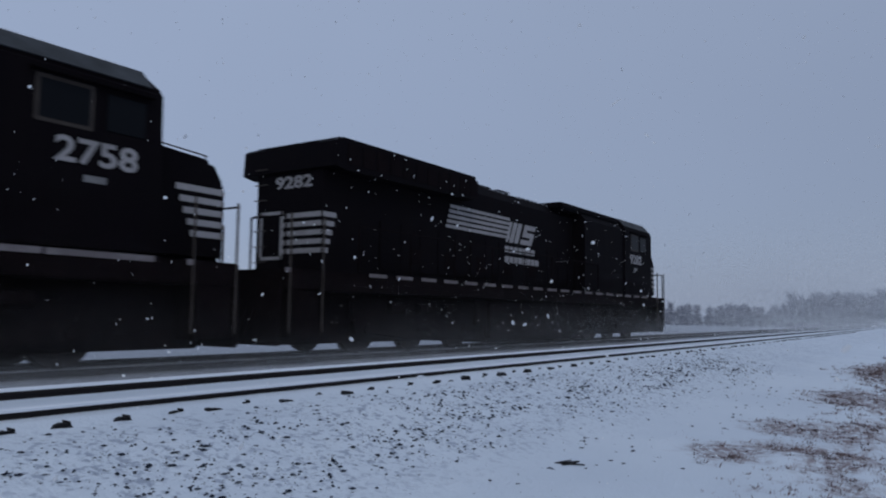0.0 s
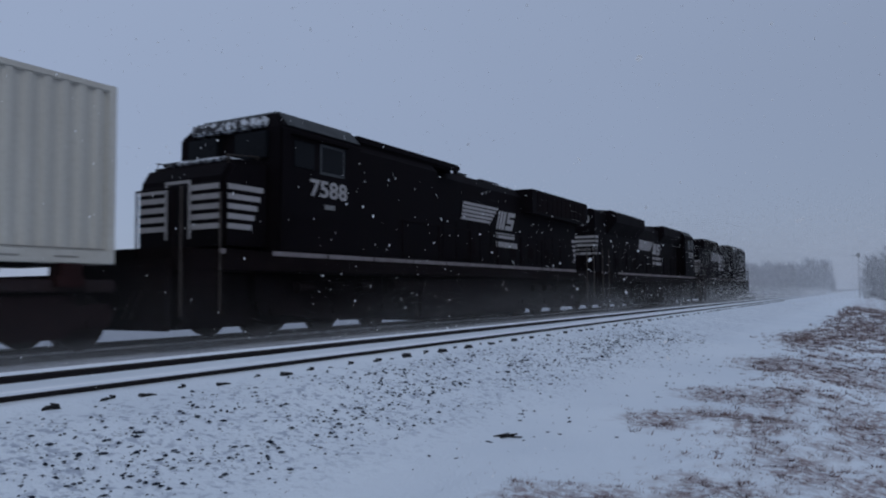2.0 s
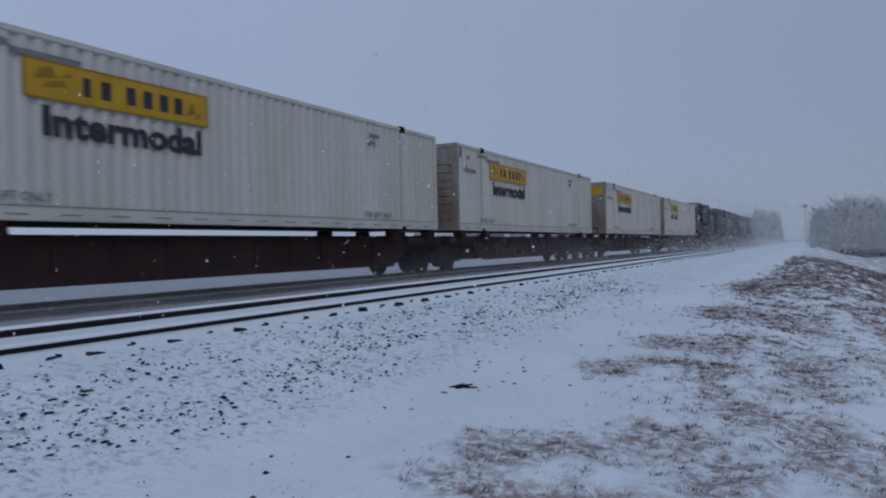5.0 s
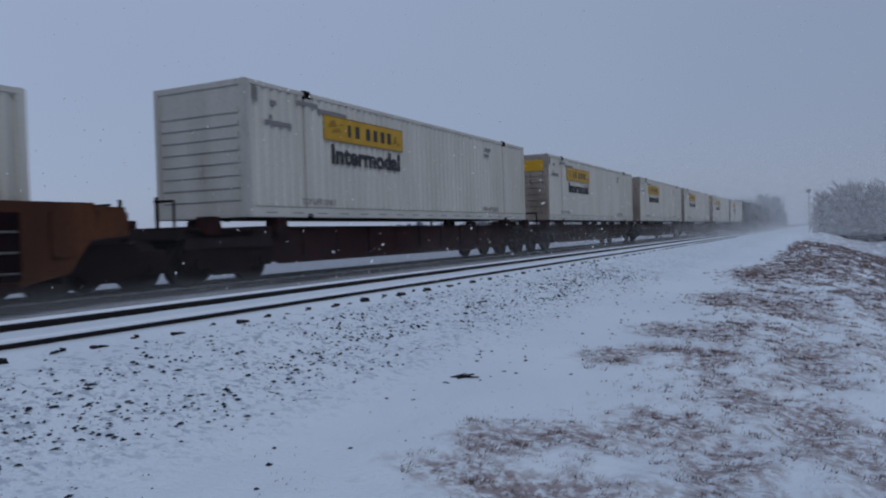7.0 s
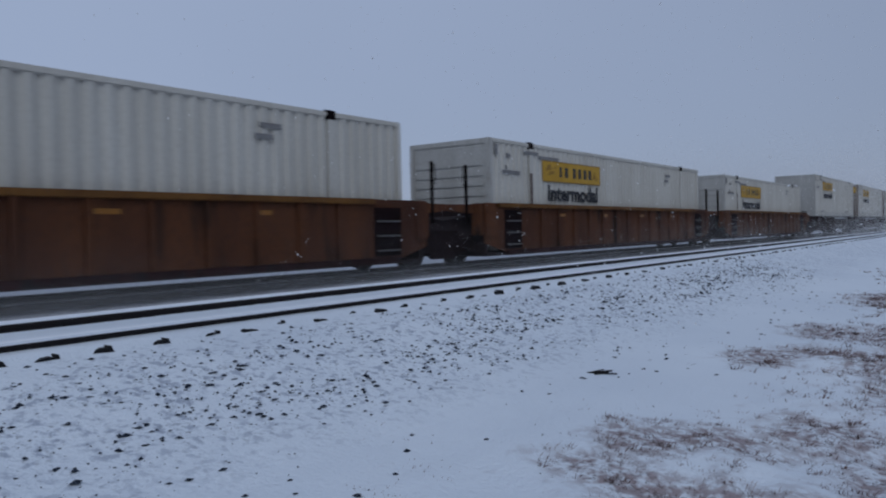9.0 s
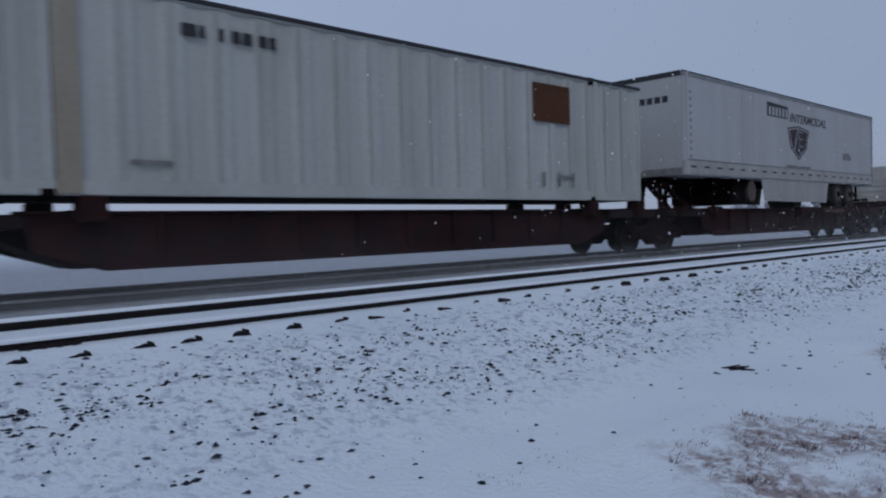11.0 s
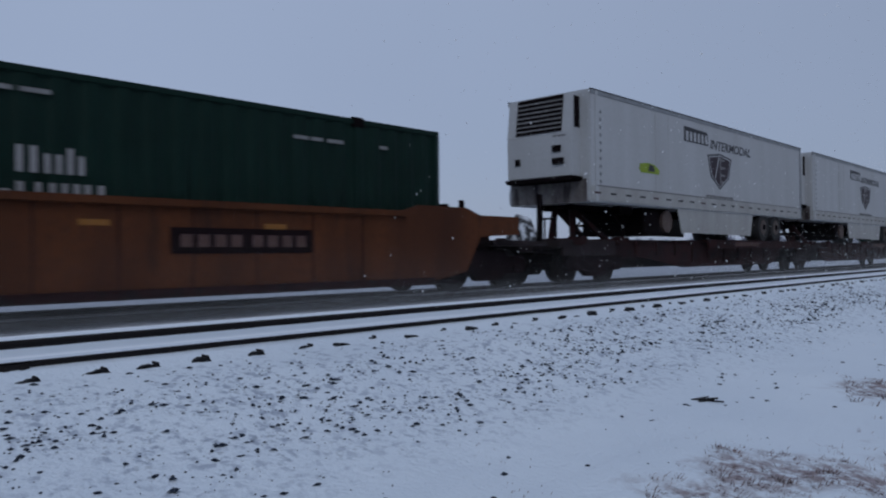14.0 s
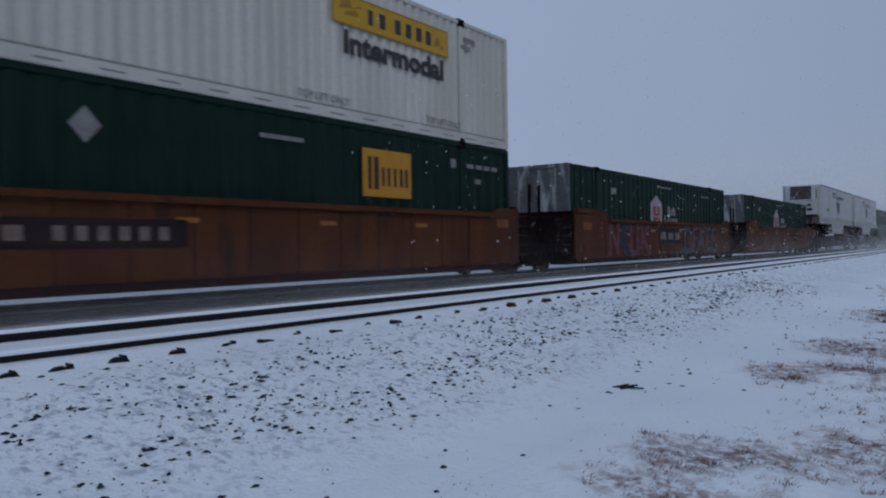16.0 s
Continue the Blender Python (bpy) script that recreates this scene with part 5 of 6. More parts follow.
        for k in range(8):
            part("lettering_bar", box(B(), -0.95 + 0.24 * k, -0.78 + 0.24 * k, -CL - 0.04, -CL - 0.03, 4.15, 4.33), M_INK, t)
        part("end_sill", box(B(), -CW, CW, -CL - 0.06, -CL, z0, z0 + 0.2), M_GREYPRINT, t)
    part("lower_front", box(B(), -CW + 0.1, CW - 0.1, -CL - 0.02, -CL, z0, 2.7), M_GRIMY, t)
    return t


SHOWN = "white semi-trailer with dark shield emblem and "
on_train(trailer(SHOWN + "plain closed front", False, False), -211.0)
on_train(trailer(SHOWN + "dark cooling unit grille", True, False, leg=-12.35), -263.7)
on_train(trailer(SHOWN + "lime oval mark", True, True, 15.85), -281.3)


# ---------------------------------------------------------------- spine cars: y 0 is the leading end of the unit
def spine_unit(label, length, hitch, hitch_y, front_truck, rear_truck, lead_coupler, tail_coupler):
    t = thing("spine_car", label, "rail car", "spine car units")
    e = 0.9
    sill = B()
    prism_x(sill, [(-e + 0.6, 1.14), (-length + e - 0.6, 1.14), (-length + e - 0.6, 0.84), (-length + 2.2, 0.80), (-length + 3.2, 0.36), (-3.2, 0.36), (-2.2, 0.80), (-e + 0.6, 0.84)], -0.42, 0.42)
    part("centre_sill", sill, M_OXIDEDK, t)
    for s in (-1, 1):
        fl = B()
        tail_line = [(-length + 2.5, 0.70), (-length + 4.6, 0.66), (-length + 7.2, 0.34)] if hitch and tail_coupler else [(-length + 2.5, 0.62), (-length + 3.4, 0.34)]
        prism_x(fl, [(-2.4, 1.12), (-length + 2.4, 1.12)] + tail_line + [(-3.4, 0.34), (-2.5, 0.62)], s * 1.02, s * 1.10)
        part("side_plate", fl, M_OXIDE, t)
        part("sill_flange", box(B(), s * 0.90, s * 1.18, -length + 2.3, -2.3, 1.12, 1.16, 0.008), M_OXIDE, t)
        for k in range(9):
            y = -4.2 - (length - 8.4) * k / 8
            part("gusset", box(B(), s * 1.102, s * 1.16, y - 0.03, y + 0.03, 0.72 if k > 5 and hitch and tail_coupler else 0.5, 1.12), M_OXIDE, t)
    # container pedestals
    for y in (-1.15, -length + 1.15, -3.2, -length + 3.2):
        part("cross_bearer", box(B(), -1.32, 1.32, y - 0.22, y + 0.22, 1.0, 1.18, 0.02), M_OXIDE, t)
        for s in (-1, 1):
            part("pedestal", box(B(), s * 1.0, s * 1.33, y - 0.18, y + 0.18, 1.16, 1.36 if not hitch else 1.22, 0.02), M_OXIDE, t)
    if hitch:
        part("wheel_deck", box(B(), -1.36, 1.36, -9.6, -0.7, 1.10, 1.19, 0.02), M_OXIDE, t, "rust-red steel wheel deck")
        for s in (-1, 1):
            part("deck_curb", box(B(), s * 1.30, s * 1.37, -9.5, -0.8, 0.92, 1.20, 0.015), M_OXIDE, t)
            for k in range(9):
                part("lettering_bar", box(B(), s * 1.371, s * 1.376, -7.4 + 0.24 * k, -7.24 + 0.24 * k, 0.99, 1.13), M_FADED, t)
        h = thing("hitch_stand", "", "")
        h.parent = t
        yk = -hitch_y
        for s in (-1, 1):
            part("upright", beam(B(), (s * 0.35, yk - 0.1, 1.14), (s * 0.25, yk, 2.08), 0.12, 0.16), M_OXIDE, h)
            part("strut", beam(B(), (s * 0.35, yk + 1.7, 1.14), (s * 0.22, yk + 0.05, 2.0), 0.1, 0.14), M_OXIDE, h)
        part("head_plate", box(B(), -0.5, 0.5, yk - 0.3, yk + 0.3, 2.02, 2.10, 0.02), M_UNDER, h)
    part("end_platform", box(B(), -1.2, 1.2, -2.4, -0.3, 0.92, 1.12, 0.03), M_OXIDEDK, t)
    part("end_platform", box(B(), -1.2, 1.2, -length + 0.3, -length + 2.4, 0.92, 1.12, 0.03), M_OXIDEDK, t)
    if front_truck is not None:
        truck(t, front_truck)
    if rear_truck is not None:
        truck(t, rear_truck)
    if lead_coupler:
        coupler(t, -0.2, 1)
    if tail_coupler:
        coupler(t, -length + 0.2, -1)
        for s in (-1, 1):
            part("brake_stand", bar(B(), (s * 0.5, -length + 0.5, 1.1), (s * 0.5, -length + 0.5, 1.75), 0.04), M_UNDER, t)
            part("grab_rail", bar(B(), (s * 1.1, -length + 0.35, 1.1), (s * 1.1, -length + 0.35, 1.65), 0.025), M_UNDER, t)
        hose = B()
        for a in range(8):
            u, v = a / 8, (a + 1) / 8
            bar(hose, (0.55, -length + 0.25 - 0.95 * u, 0.80 - 1.7 * u * (1 - u)), (0.55, -length + 0.25 - 0.95 * v, 0.80 - 1.7 * v * (1 - v)), 0.028, 6)
        part("air_hose", hose, M_UNDER, t)
        for s in (-1, 1):
            part("end_skirt", box(B(), s * 1.12, s * 1.20, -length + 0.5, -length + 3.0, 0.74, 1.13, 0.02), M_OXIDEDK, t)
        part("grab_rail", bar(B(), (-1.1, -length + 0.35, 1.65), (-0.6, -length + 0.35, 1.65), 0.025), M_UNDER, t)
        part("grab_rail", bar(B(), (0.6, -length + 0.35, 1.65), (1.1, -length + 0.35, 1.65), 0.025), M_UNDER, t)
    return t


CAR = "rust-brown spine car unit carrying a container"
TCAR = "rust-brown spine car unit with hitch carrying a trailer"
for y0, y1, ft, rt, lc, tc_ in ((-36.7, -54.05, -1.6, -17.35, True, False), (-54.05, -72.3, None, -17.0, False, True), (-72.5, -90.7, -1.6, -18.2, True, False), (-90.7, -108.5, None, -17.8, False, False), (-108.5, -127.2, None, -17.3, False, True), (-127.4, -147.0, -1.8, -17.8, True, True)):
    on_train(spine_unit(CAR, y0 - y1, False, 0, ft, rt, lc, tc_), y0)
for y0, y1, hitch, ft, rt, lc, tc_ in ((-209.4, -228.2, True, -1.6, -18.8, True, False), (-228.2, -246.0, False, None, -17.8, False, False), (-246.0, -263.2, False, None, -17.2, False, False), (-263.2, -280.8, True, None, -17.6, False, False), (-280.8, -298.75, True, None, -15.85, False, True)):
    on_train(spine_unit(TCAR if hitch else CAR, y0 - y1, hitch, 17.2 if y0 > -220 else 16.1 if y0 > -270 else 15.65, ft, rt, lc, tc_), y0)


# ---------------------------------------------------------------- well cars: y 0 is the leading end of the well's container
def well_unit(label, paint, ribs, graffiti, marks, tail, lead=False):
    t = thing("well_car", label, "rail car", "well car units")
    for s in (-1, 1):
        w = B()
        x = s * 1.46
        nose = [(1.57, 1.02), (0.85, 0.95), (0.45, 0.45), (-0.6, 0.25)] if lead and ribs else [(2.3, 1.22), (1.0, 1.16), (0.55, 0.45), (-0.6, 0.25)] if lead else [(0.55, 0.55), (-0.6, 0.25)] if ribs else [(0.1, 0.40), (-0.4, 0.25)]
        tip = 2.3 if lead else 0.55
        low = nose + ([(-CL + 0.6, 0.25), (-CL - 0.55, 0.55)] if ribs else [(-CL + 0.4, 0.25), (-CL + 0.05, 0.40)])
        if ribs:
            out = low + [(-CL - 0.55, 1.55)] + ([(0.93, 1.55), (0.95, 1.43), (1.57, 1.40)] if lead else [(tip, 1.55)])
        else:
            out = low + [(-CL + 0.05, 1.86), (-CL + 2.0, 1.86), (-CL + 2.5, 1.62), (-1.2, 1.62), (-0.8, 1.74)] + ([(0.55, 1.74), (1.0, 1.60), (2.3, 1.60)] if lead else [(0.1, 1.74)])
        prism_x(w, out, x, x + s * 0.05)
        part("side_wall", w, paint, t)
        part("top_chord", box(B(), min(x, x + s * 0.14), max(x, x + s * 0.14), -CL + (0.0 if ribs else 2.4), -1.2, 1.44 if ribs else 1.50, 1.555 if ribs else 1.61, 0.015), M_CHORD if ribs else paint, t)
        part("bottom_chord", box(B(), min(x, x + s * 0.12), max(x, x + s * 0.12), -CL + 0.4, -0.4, 0.22, 0.36, 0.015), M_OXIDE, t)
        for y in () if ribs else (-CL + 0.3,):
            part("end_chord", box(B(), min(x, x + s * 0.13), max(x, x + s * 0.13), y - 0.8 if y > -2 else y - 0.25, y + 0.85 if y > -2 else y + 0.8, 1.74, 1.88, 0.015), paint, t)
        if ribs:
            for k in range(13):
                y = -2.2 - 0.98 * k
                part("side_post", box(B(), min(x, x + s * 0.12), max(x, x + s * 0.12), y - 0.05, y + 0.05, 0.36, 1.52, 0.01), paint, t)
        else:
            for k in range(12):
                y = -2.2 - 1.07 * k
                part("weld_seam", box(B(), min(x + s * 0.05, x + s * 0.056), max(x + s * 0.05, x + s * 0.056), y - 0.012, y + 0.012, 0.36, 1.52), M_OXIDE, t)
        xx = x + s * 0.05

        def ys(a, b2):
            return (a, b2) if s > 0 else (-CL - b2, -CL - a)

        def plate(name, a, b2, z0, z1, material, lift=0.0, label=""):
            u, v = ys(a, b2)
            q = xx + s * lift
            return part(name, box(B(), min(q, q + s * 0.008), max(q, q + s * 0.008), u, v, z0, z1), material, t, label)

        for a in (-12.9, -10.0, -7.0, -4.2):
            plate("reflector", a, a + 0.4, 1.22, 1.30, M_AMBER)
        if not ribs and not lead:
            plate("corner_patch", -0.95, -0.4, 1.25, 1.46, M_PATCH)
        if not ribs and marks != "size":
            plate("corner_patch", -15.55, -15.0, 1.25, 1.46, M_PATCH)
        if marks == "number":
            plate("data_panel", -13.4, -9.8, 0.84, 1.26, M_OXIDEDK, 0.0, "dark data panel with a pale number")
            for k in range(3):
                plate("lettering_bar", -13.1 + 0.32 * k, -12.86 + 0.32 * k, 0.95, 1.15, M_PALEBAR, 0.008)
            for k in range(6):
                plate("lettering_bar", -11.85 + 0.31 * k, -11.69 + 0.31 * k, 0.95, 1.15, M_PALEBAR, 0.008)
        elif marks == "size":
            letters("size_mark", "53", 0.62, M_OXIDEDK, t, xx + s * 0.004, -15.45 if s > 0 else -CL + 15.45, 0.62, 0.85, s)
            plate("corner_patch", -15.55, -14.95, 1.25, 1.48, M_PATCH)
            plate("data_panel", -5.75, -3.3, 0.84, 1.22, M_WELLDK, 0.0, "dark data panel with worn pale characters")
            for k in range(8):
                plate("lettering_bar", -5.6 + 0.27 * k + (0.1 if k > 3 else 0), -5.42 + 0.27 * k + (0.1 if k > 3 else 0), 0.94, 1.12, M_FADED, 0.008)
        if graffiti:
            pl = plate("data_panel", -9.25, -6.72, 0.78, 1.36, M_OXIDEDK, 0.0, "dark data panel with pale initials")
            for a, b2 in ((-9.1, -8.45), (-8.3, -7.65), (-7.5, -6.88)):
                plate("lettering_bar", a + 0.05, b2 - 0.05, 0.94, 1.20, M_PALEBAR, 0.008)

            def stroke(pts, w_, material):
                for (ya, za), (yb, zb) in zip(pts, pts[1:]):
                    q = B()
                    if s < 0:
                        ya, yb = -CL - ya, -CL - yb
                    lift = 0.009 if material == M_OXIDEDK else 0.014
                    beam(q, (xx + s * 0.004, ya, za), (xx + s * 0.004, yb, zb), lift, w_)
                    disc_x(q, xx - s * 0.004, xx + s * (0.004 + lift / 2), yb, zb, w_ / 2, 12)
                    part("spray_stroke", q, material, t)

            stroke([(-13.65, 0.42), (-13.6, 1.5), (-13.0, 0.5), (-12.95, 1.5)], 0.22, M_PINK)
            stroke([(-12.7, 1.5), (-12.3, 1.3), (-12.6, 0.9), (-12.2, 0.5)], 0.45, M_BLUE)
            stroke([(-11.9, 1.48), (-11.85, 0.45), (-11.3, 0.5), (-11.3, 1.48)], 0.2, M_PINK)
            stroke([(-10.9, 0.42), (-10.85, 1.48)], 0.2, M_PINK)
            stroke([(-10.25, 1.45), (-10.8, 0.98), (-10.15, 0.45)], 0.18, M_PINK)
            # a row of bulging sprayed shapes, pale fill over a dark outline
            tag = (([(-6.35, 0.5), (-6.25, 1.42), (-5.85, 1.38), (-5.55, 1.1), (-5.45, 0.8), (-5.62, 0.52), (-6.3, 0.46)], M_TEAL),
                   ([(-6.85, 0.42), (-6.5, 0.55), (-6.1, 0.44), (-5.3, 0.5)], M_TEAL),
                   ([(-5.25, 0.38), (-5.2, 0.9), (-5.28, 1.42), (-4.62, 1.40)], M_PINK), ([(-5.2, 0.95), (-4.75, 1.0)], M_PINK),
                   ([(-4.75, 0.42), (-4.45, 0.95), (-4.3, 1.42), (-4.1, 0.95), (-3.85, 0.48)], M_TEAL), ([(-4.45, 0.82), (-4.05, 0.8)], M_TEAL),
                   ([(-3.75, 1.42), (-3.0, 1.36)], M_TEAL), ([(-3.42, 1.40), (-3.5, 0.9), (-3.35, 0.5), (-2.95, 0.55)], M_TEAL),
                   ([(-2.15, 1.40), (-2.65, 1.34), (-2.72, 0.95), (-2.66, 0.5), (-2.1, 0.46)], M_TEAL), ([(-2.66, 0.95), (-2.2, 0.96)], M_PINK))
            for pts, paint_ in tag:
                stroke([(a + 0.03, b2 - 0.02) for a, b2 in pts], 0.27, M_OXIDEDK)
            for pts, paint_ in tag:
                stroke(pts, 0.16, paint_)
        if ribs:
            for y in (0.35, -CL - 0.35):
                part("jacking_pad", box(B(), min(x, x + s * 0.1), max(x, x + s * 0.1), y - 0.2, y + 0.2, 0.7, 1.4, 0.02), paint, t)
            # dark plate flat on the side wall's end, painting a ladder recess's shade
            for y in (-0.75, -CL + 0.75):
                part("recess_shade", box(B(), min(x + s * 0.05, x + s * 0.062), max(x + s * 0.05, x + s * 0.062), y - 0.42, y + 0.42, 0.38, 1.38), M_WELLDK, t)
                for k in range(3):
                    part("rung", bar(B(), (x + s * 0.09, y - 0.36, 0.5 + 0.3 * k), (x + s * 0.09, y + 0.36, 0.5 + 0.3 * k), 0.018, 6), M_RIM, t)
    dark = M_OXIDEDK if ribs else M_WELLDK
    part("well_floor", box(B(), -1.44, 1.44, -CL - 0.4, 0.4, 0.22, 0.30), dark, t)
    rr = random.Random(int(CL * 10) + len(label))
    for y, d in ((0.4, 1), (-CL - 0.4, -1)):
        yb = y if ribs else y - d * 0.35
        part("bulkhead", box(B(), -1.45, 1.45, yb - 0.05, yb + 0.05, 0.3, 1.53 if ribs else 1.80), dark, t)
        pl = B()
        if ribs:
            prism_x(pl, [(y, 0.62), (y, 1.25), (y + d * 1.35, 1.12), (y + d * 1.35, 0.80)], -1.1, 1.1)
        else:
            prism_x(pl, [(yb, 0.62), (yb, 1.66), (y + d * 1.55, 1.56), (y + d * 1.55, 0.80)], -0.95, 0.95)
        part("end_platform", pl, dark, t)
        if ribs:
            for s in (-1, 1):
                part("end_column", box(B(), s * 1.22, s * 1.44, y + d * 0.12, y + d * 0.34, 0.75, 1.54, 0.02), paint, t)
                part("end_arch", prism_x(B(), [(y + d * 0.1, 1.30), (y + d * 0.1, 1.52), (y + d * 1.3, 1.50), (y + d * 1.3, 1.36), (y + d * 0.7, 1.30)], s * 1.12, s * 1.30), paint, t)
        else:
            # cramped end gear: frames, braces, pipes and valves under patches of snow
            for s in (-1, 1):
                part("end_frame", prism_x(B(), [(yb, 0.50), (yb, 1.62), (yb + d * 0.5, 1.60), (yb + d * 0.75, 1.38), (yb + d * 1.0, 0.62)], s * 1.18, s * 1.42), dark, t)
                for k in range(4):
                    part("step", bar(B(), (s * 1.44, yb + d * 0.1, 0.55 + 0.25 * k), (s * 1.44, yb + d * 0.62, 0.55 + 0.25 * k), 0.018, 6), M_OXIDEDK, t)
                for k in range(3):
                    ya, za = yb + d * rr.uniform(0.2, 1.3), rr.uniform(0.75, 1.45)
                    part("pipe", bar(B(), (s * 1.22, ya, za), (s * 1.25, ya + d * rr.uniform(0.2, 0.5), za + rr.uniform(-0.35, 0.35)), 0.03, 6), M_GRAB if k else M_FROST, t)
                part("valve_box", box(B(), s * 0.98, s * 1.22, yb + d * 0.85, yb + d * 1.25, 0.95, 1.28, 0.03), dark, t)
                part("brace", beam(B(), (s * 1.15, yb + d * 0.1, 1.55), (s * 1.0, y + d * 1.3, 0.85), 0.06, 0.09), dark, t)
        for k in range(3 if not ribs else 1):
            y_s = y + d * (0.25 + 0.36 * k)
            x_s = rr.uniform(-0.9, 0.3)
            heap_ = box(B(), x_s, x_s + rr.uniform(0.4, 0.7), min(y_s, y_s + d * 0.3), max(y_s, y_s + d * 0.3), 1.08 if ribs else 1.54, 1.22 if ribs else 1.66 - 0.02 * k, 0.04)
            part("platform_snow", heap_, M_FROST, t)
        for s in (-1, 1) if not (lead and d > 0) else ():
            yp, tall = y + d * (0.65 if d > 0 or ribs else 1.35), 2.46
            part("end_post", bar(B(), (s * 1.3, yp, 1.05), (s * 1.3, yp, tall), 0.042), M_UNDER, t)
            loop = B()
            for a, b2 in (((0, tall - 0.06), (0.13, tall - 0.06)), ((0.13, tall - 0.06), (0.13, tall - 0.5)), ((0.13, tall - 0.5), (0, tall - 0.5))):
                bar(loop, (s * 1.3, yp + d * a[0], a[1]), (s * 1.3, yp + d * b2[0], b2[1]), 0.012, 5)
            part("grab_loop", loop, M_UNDER, t)
    if marks == "size":
        # brake platform over the leading coupler, plastered with snow
        part("brake_platform", box(B(), -1.25, 1.25, 1.7, 3.75, 0.98, 1.10, 0.02), M_OXIDEDK, t)
        part("brake_post", box(B(), 1.16, 1.28, 3.42, 3.52, 1.08, 2.18, 0.01), M_UNDER, t)
        part("brake_post", box(B(), -1.28, -1.16, 3.42, 3.52, 1.08, 2.18, 0.01), M_UNDER, t)
        heap = B()
        bmesh.ops.create_icosphere(heap, subdivisions=3, radius=1.0)
        for v in heap.verts:
            k = 1 + 0.25 * noise.noise(v.co * 2.3)
            v.co = Vector((0.75 + 0.38 * v.co.x * k, 3.35 + 0.30 * v.co.y * k, 1.12 + 0.58 * max(v.co.z, -0.05) * k))
        part("brake_snow", heap, M_FROST, t, "snow plastered on the brake gear", smooth=True)
        for y in (3.70, 3.58):
            part("grab_rail", bar(B(), (1.2, y, 1.08), (1.2, y, 1.62), 0.02), M_UNDER, t)
        part("grab_rail", bar(B(), (1.2, 3.70, 1.62), (1.2, 3.58, 1.62), 0.02), M_UNDER, t)
    truck(t, 1.5 if lead and ribs else 1.75, 1.78, 0.46, gear=None if ribs else M_WELLDK)
    if tail:
        truck(t, -CL - 1.75, 1.78, 0.46, gear=None if ribs else M_WELLDK)
        coupler(t, -CL - 2.0, -1)
    coupler(t, 3.1 if marks == "size" else 1.4, 1)
    return t


for y0, tail in ((-149.6, False), (-169.5, False), (-189.1, True)):
    on_train(well_unit("rusty ochre well car with ribbed sides", M_ORANGEOLD, True, False, "", tail, y0 > -150), y0)
on_train(well_unit("rusty orange well car with smooth sides", M_ORANGE, False, False, "size", False, True), -302.7)
on_train(well_unit("rusty orange well car sprayed with pink and grey graffiti", M_ORANGE, False, True, "", False), -322.2)
on_train(well_unit("rusty orange well car with a pale number panel", M_ORANGE, False, False, "number", True), -341.7)


# ---------------------------------------------------------------- small things on the ground
def soup(name, tris, material, label, category):
    """One object of many loose small pieces from an (n, k, 3) array of corners."""
    n, k = tris.shape[:2]
    me = bpy.data.meshes.new(name)
    me.vertices.add(n * k)
    me.vertices.foreach_set("co", tris.reshape(-1).astype(np.float32))
    me.loops.add(n * k)
    me.loops.foreach_set("vertex_index", np.arange(n * k, dtype=np.int32))
    me.polygons.add(n)
    me.polygons.foreach_set("loop_start", np.arange(0, n * k, k, dtype=np.int32))
    me.update(calc_edges=True)
    me.materials.append(material)
    return tagged(new(name, me), label, category, kind="stuff")


R = np.random.RandomState(7)


def z_of(x, y):
    return np.array([ground_z(float(a), float(b2)) for a, b2 in zip(x, y)])


# ballast stones that show through the snow of the shoulder
def stones():
    pts = []
    while len(pts) < 6800:
        y = -4 + 27 * R.rand() ** 1.35
        x = -5.28 + R.randn() * 0.56
        if not -6.4 < x < -3.3:
            continue
        c = noise.noise((x * 1.4, y * 0.7, 3.0)) + 0.8 * noise.noise((x * 4, y * 4, 8.0))
        if c > -0.45 + 0.9 * R.rand():
            pts.append((x, y))
    for k in range(260):
        pts.append((-3.4 + R.randn() * 0.7, -4 + 22 * R.rand()))
    p = np.array(pts)
    z = z_of(p[:, 0], p[:, 1])
    n = len(p)
    size = (0.0060 + 0.024 * R.rand(n) ** 3.0) * (1 + 0.02 * np.clip(p[:, 1] - 1, 0, 14))
    corners = np.array([(1, 0, 0), (0, 1, 0), (-1, 0, 0), (0, -1, 0), (0, 0, 0.5), (0, 0, -0.5)])
    tri = [(0, 1, 4), (1, 2, 4), (2, 3, 4), (3, 0, 4), (1, 0, 5), (2, 1, 5), (3, 2, 5), (0, 3, 5)]
    jit = corners[None] * (0.35 + 1.1 * R.rand(n, 6, 1)) * size[:, None, None]
    ang = R.rand(n) * 6.28
    ca, sa = np.cos(ang)[:, None], np.sin(ang)[:, None]
    q = jit.copy()
    q[:, :, 0] = jit[:, :, 0] * ca - jit[:, :, 1] * sa
    q[:, :, 1] = (jit[:, :, 0] * sa + jit[:, :, 1] * ca) * 1.15
    q += np.stack([p[:, 0], p[:, 1], z + size * 0.1], -1)[:, None]
    return soup("ballast_stones", q[:, np.array(tri)].reshape(-1, 3, 3), M_STONE, "dark ballast stones poking through thin shoulder snow", "ballast")


stones()


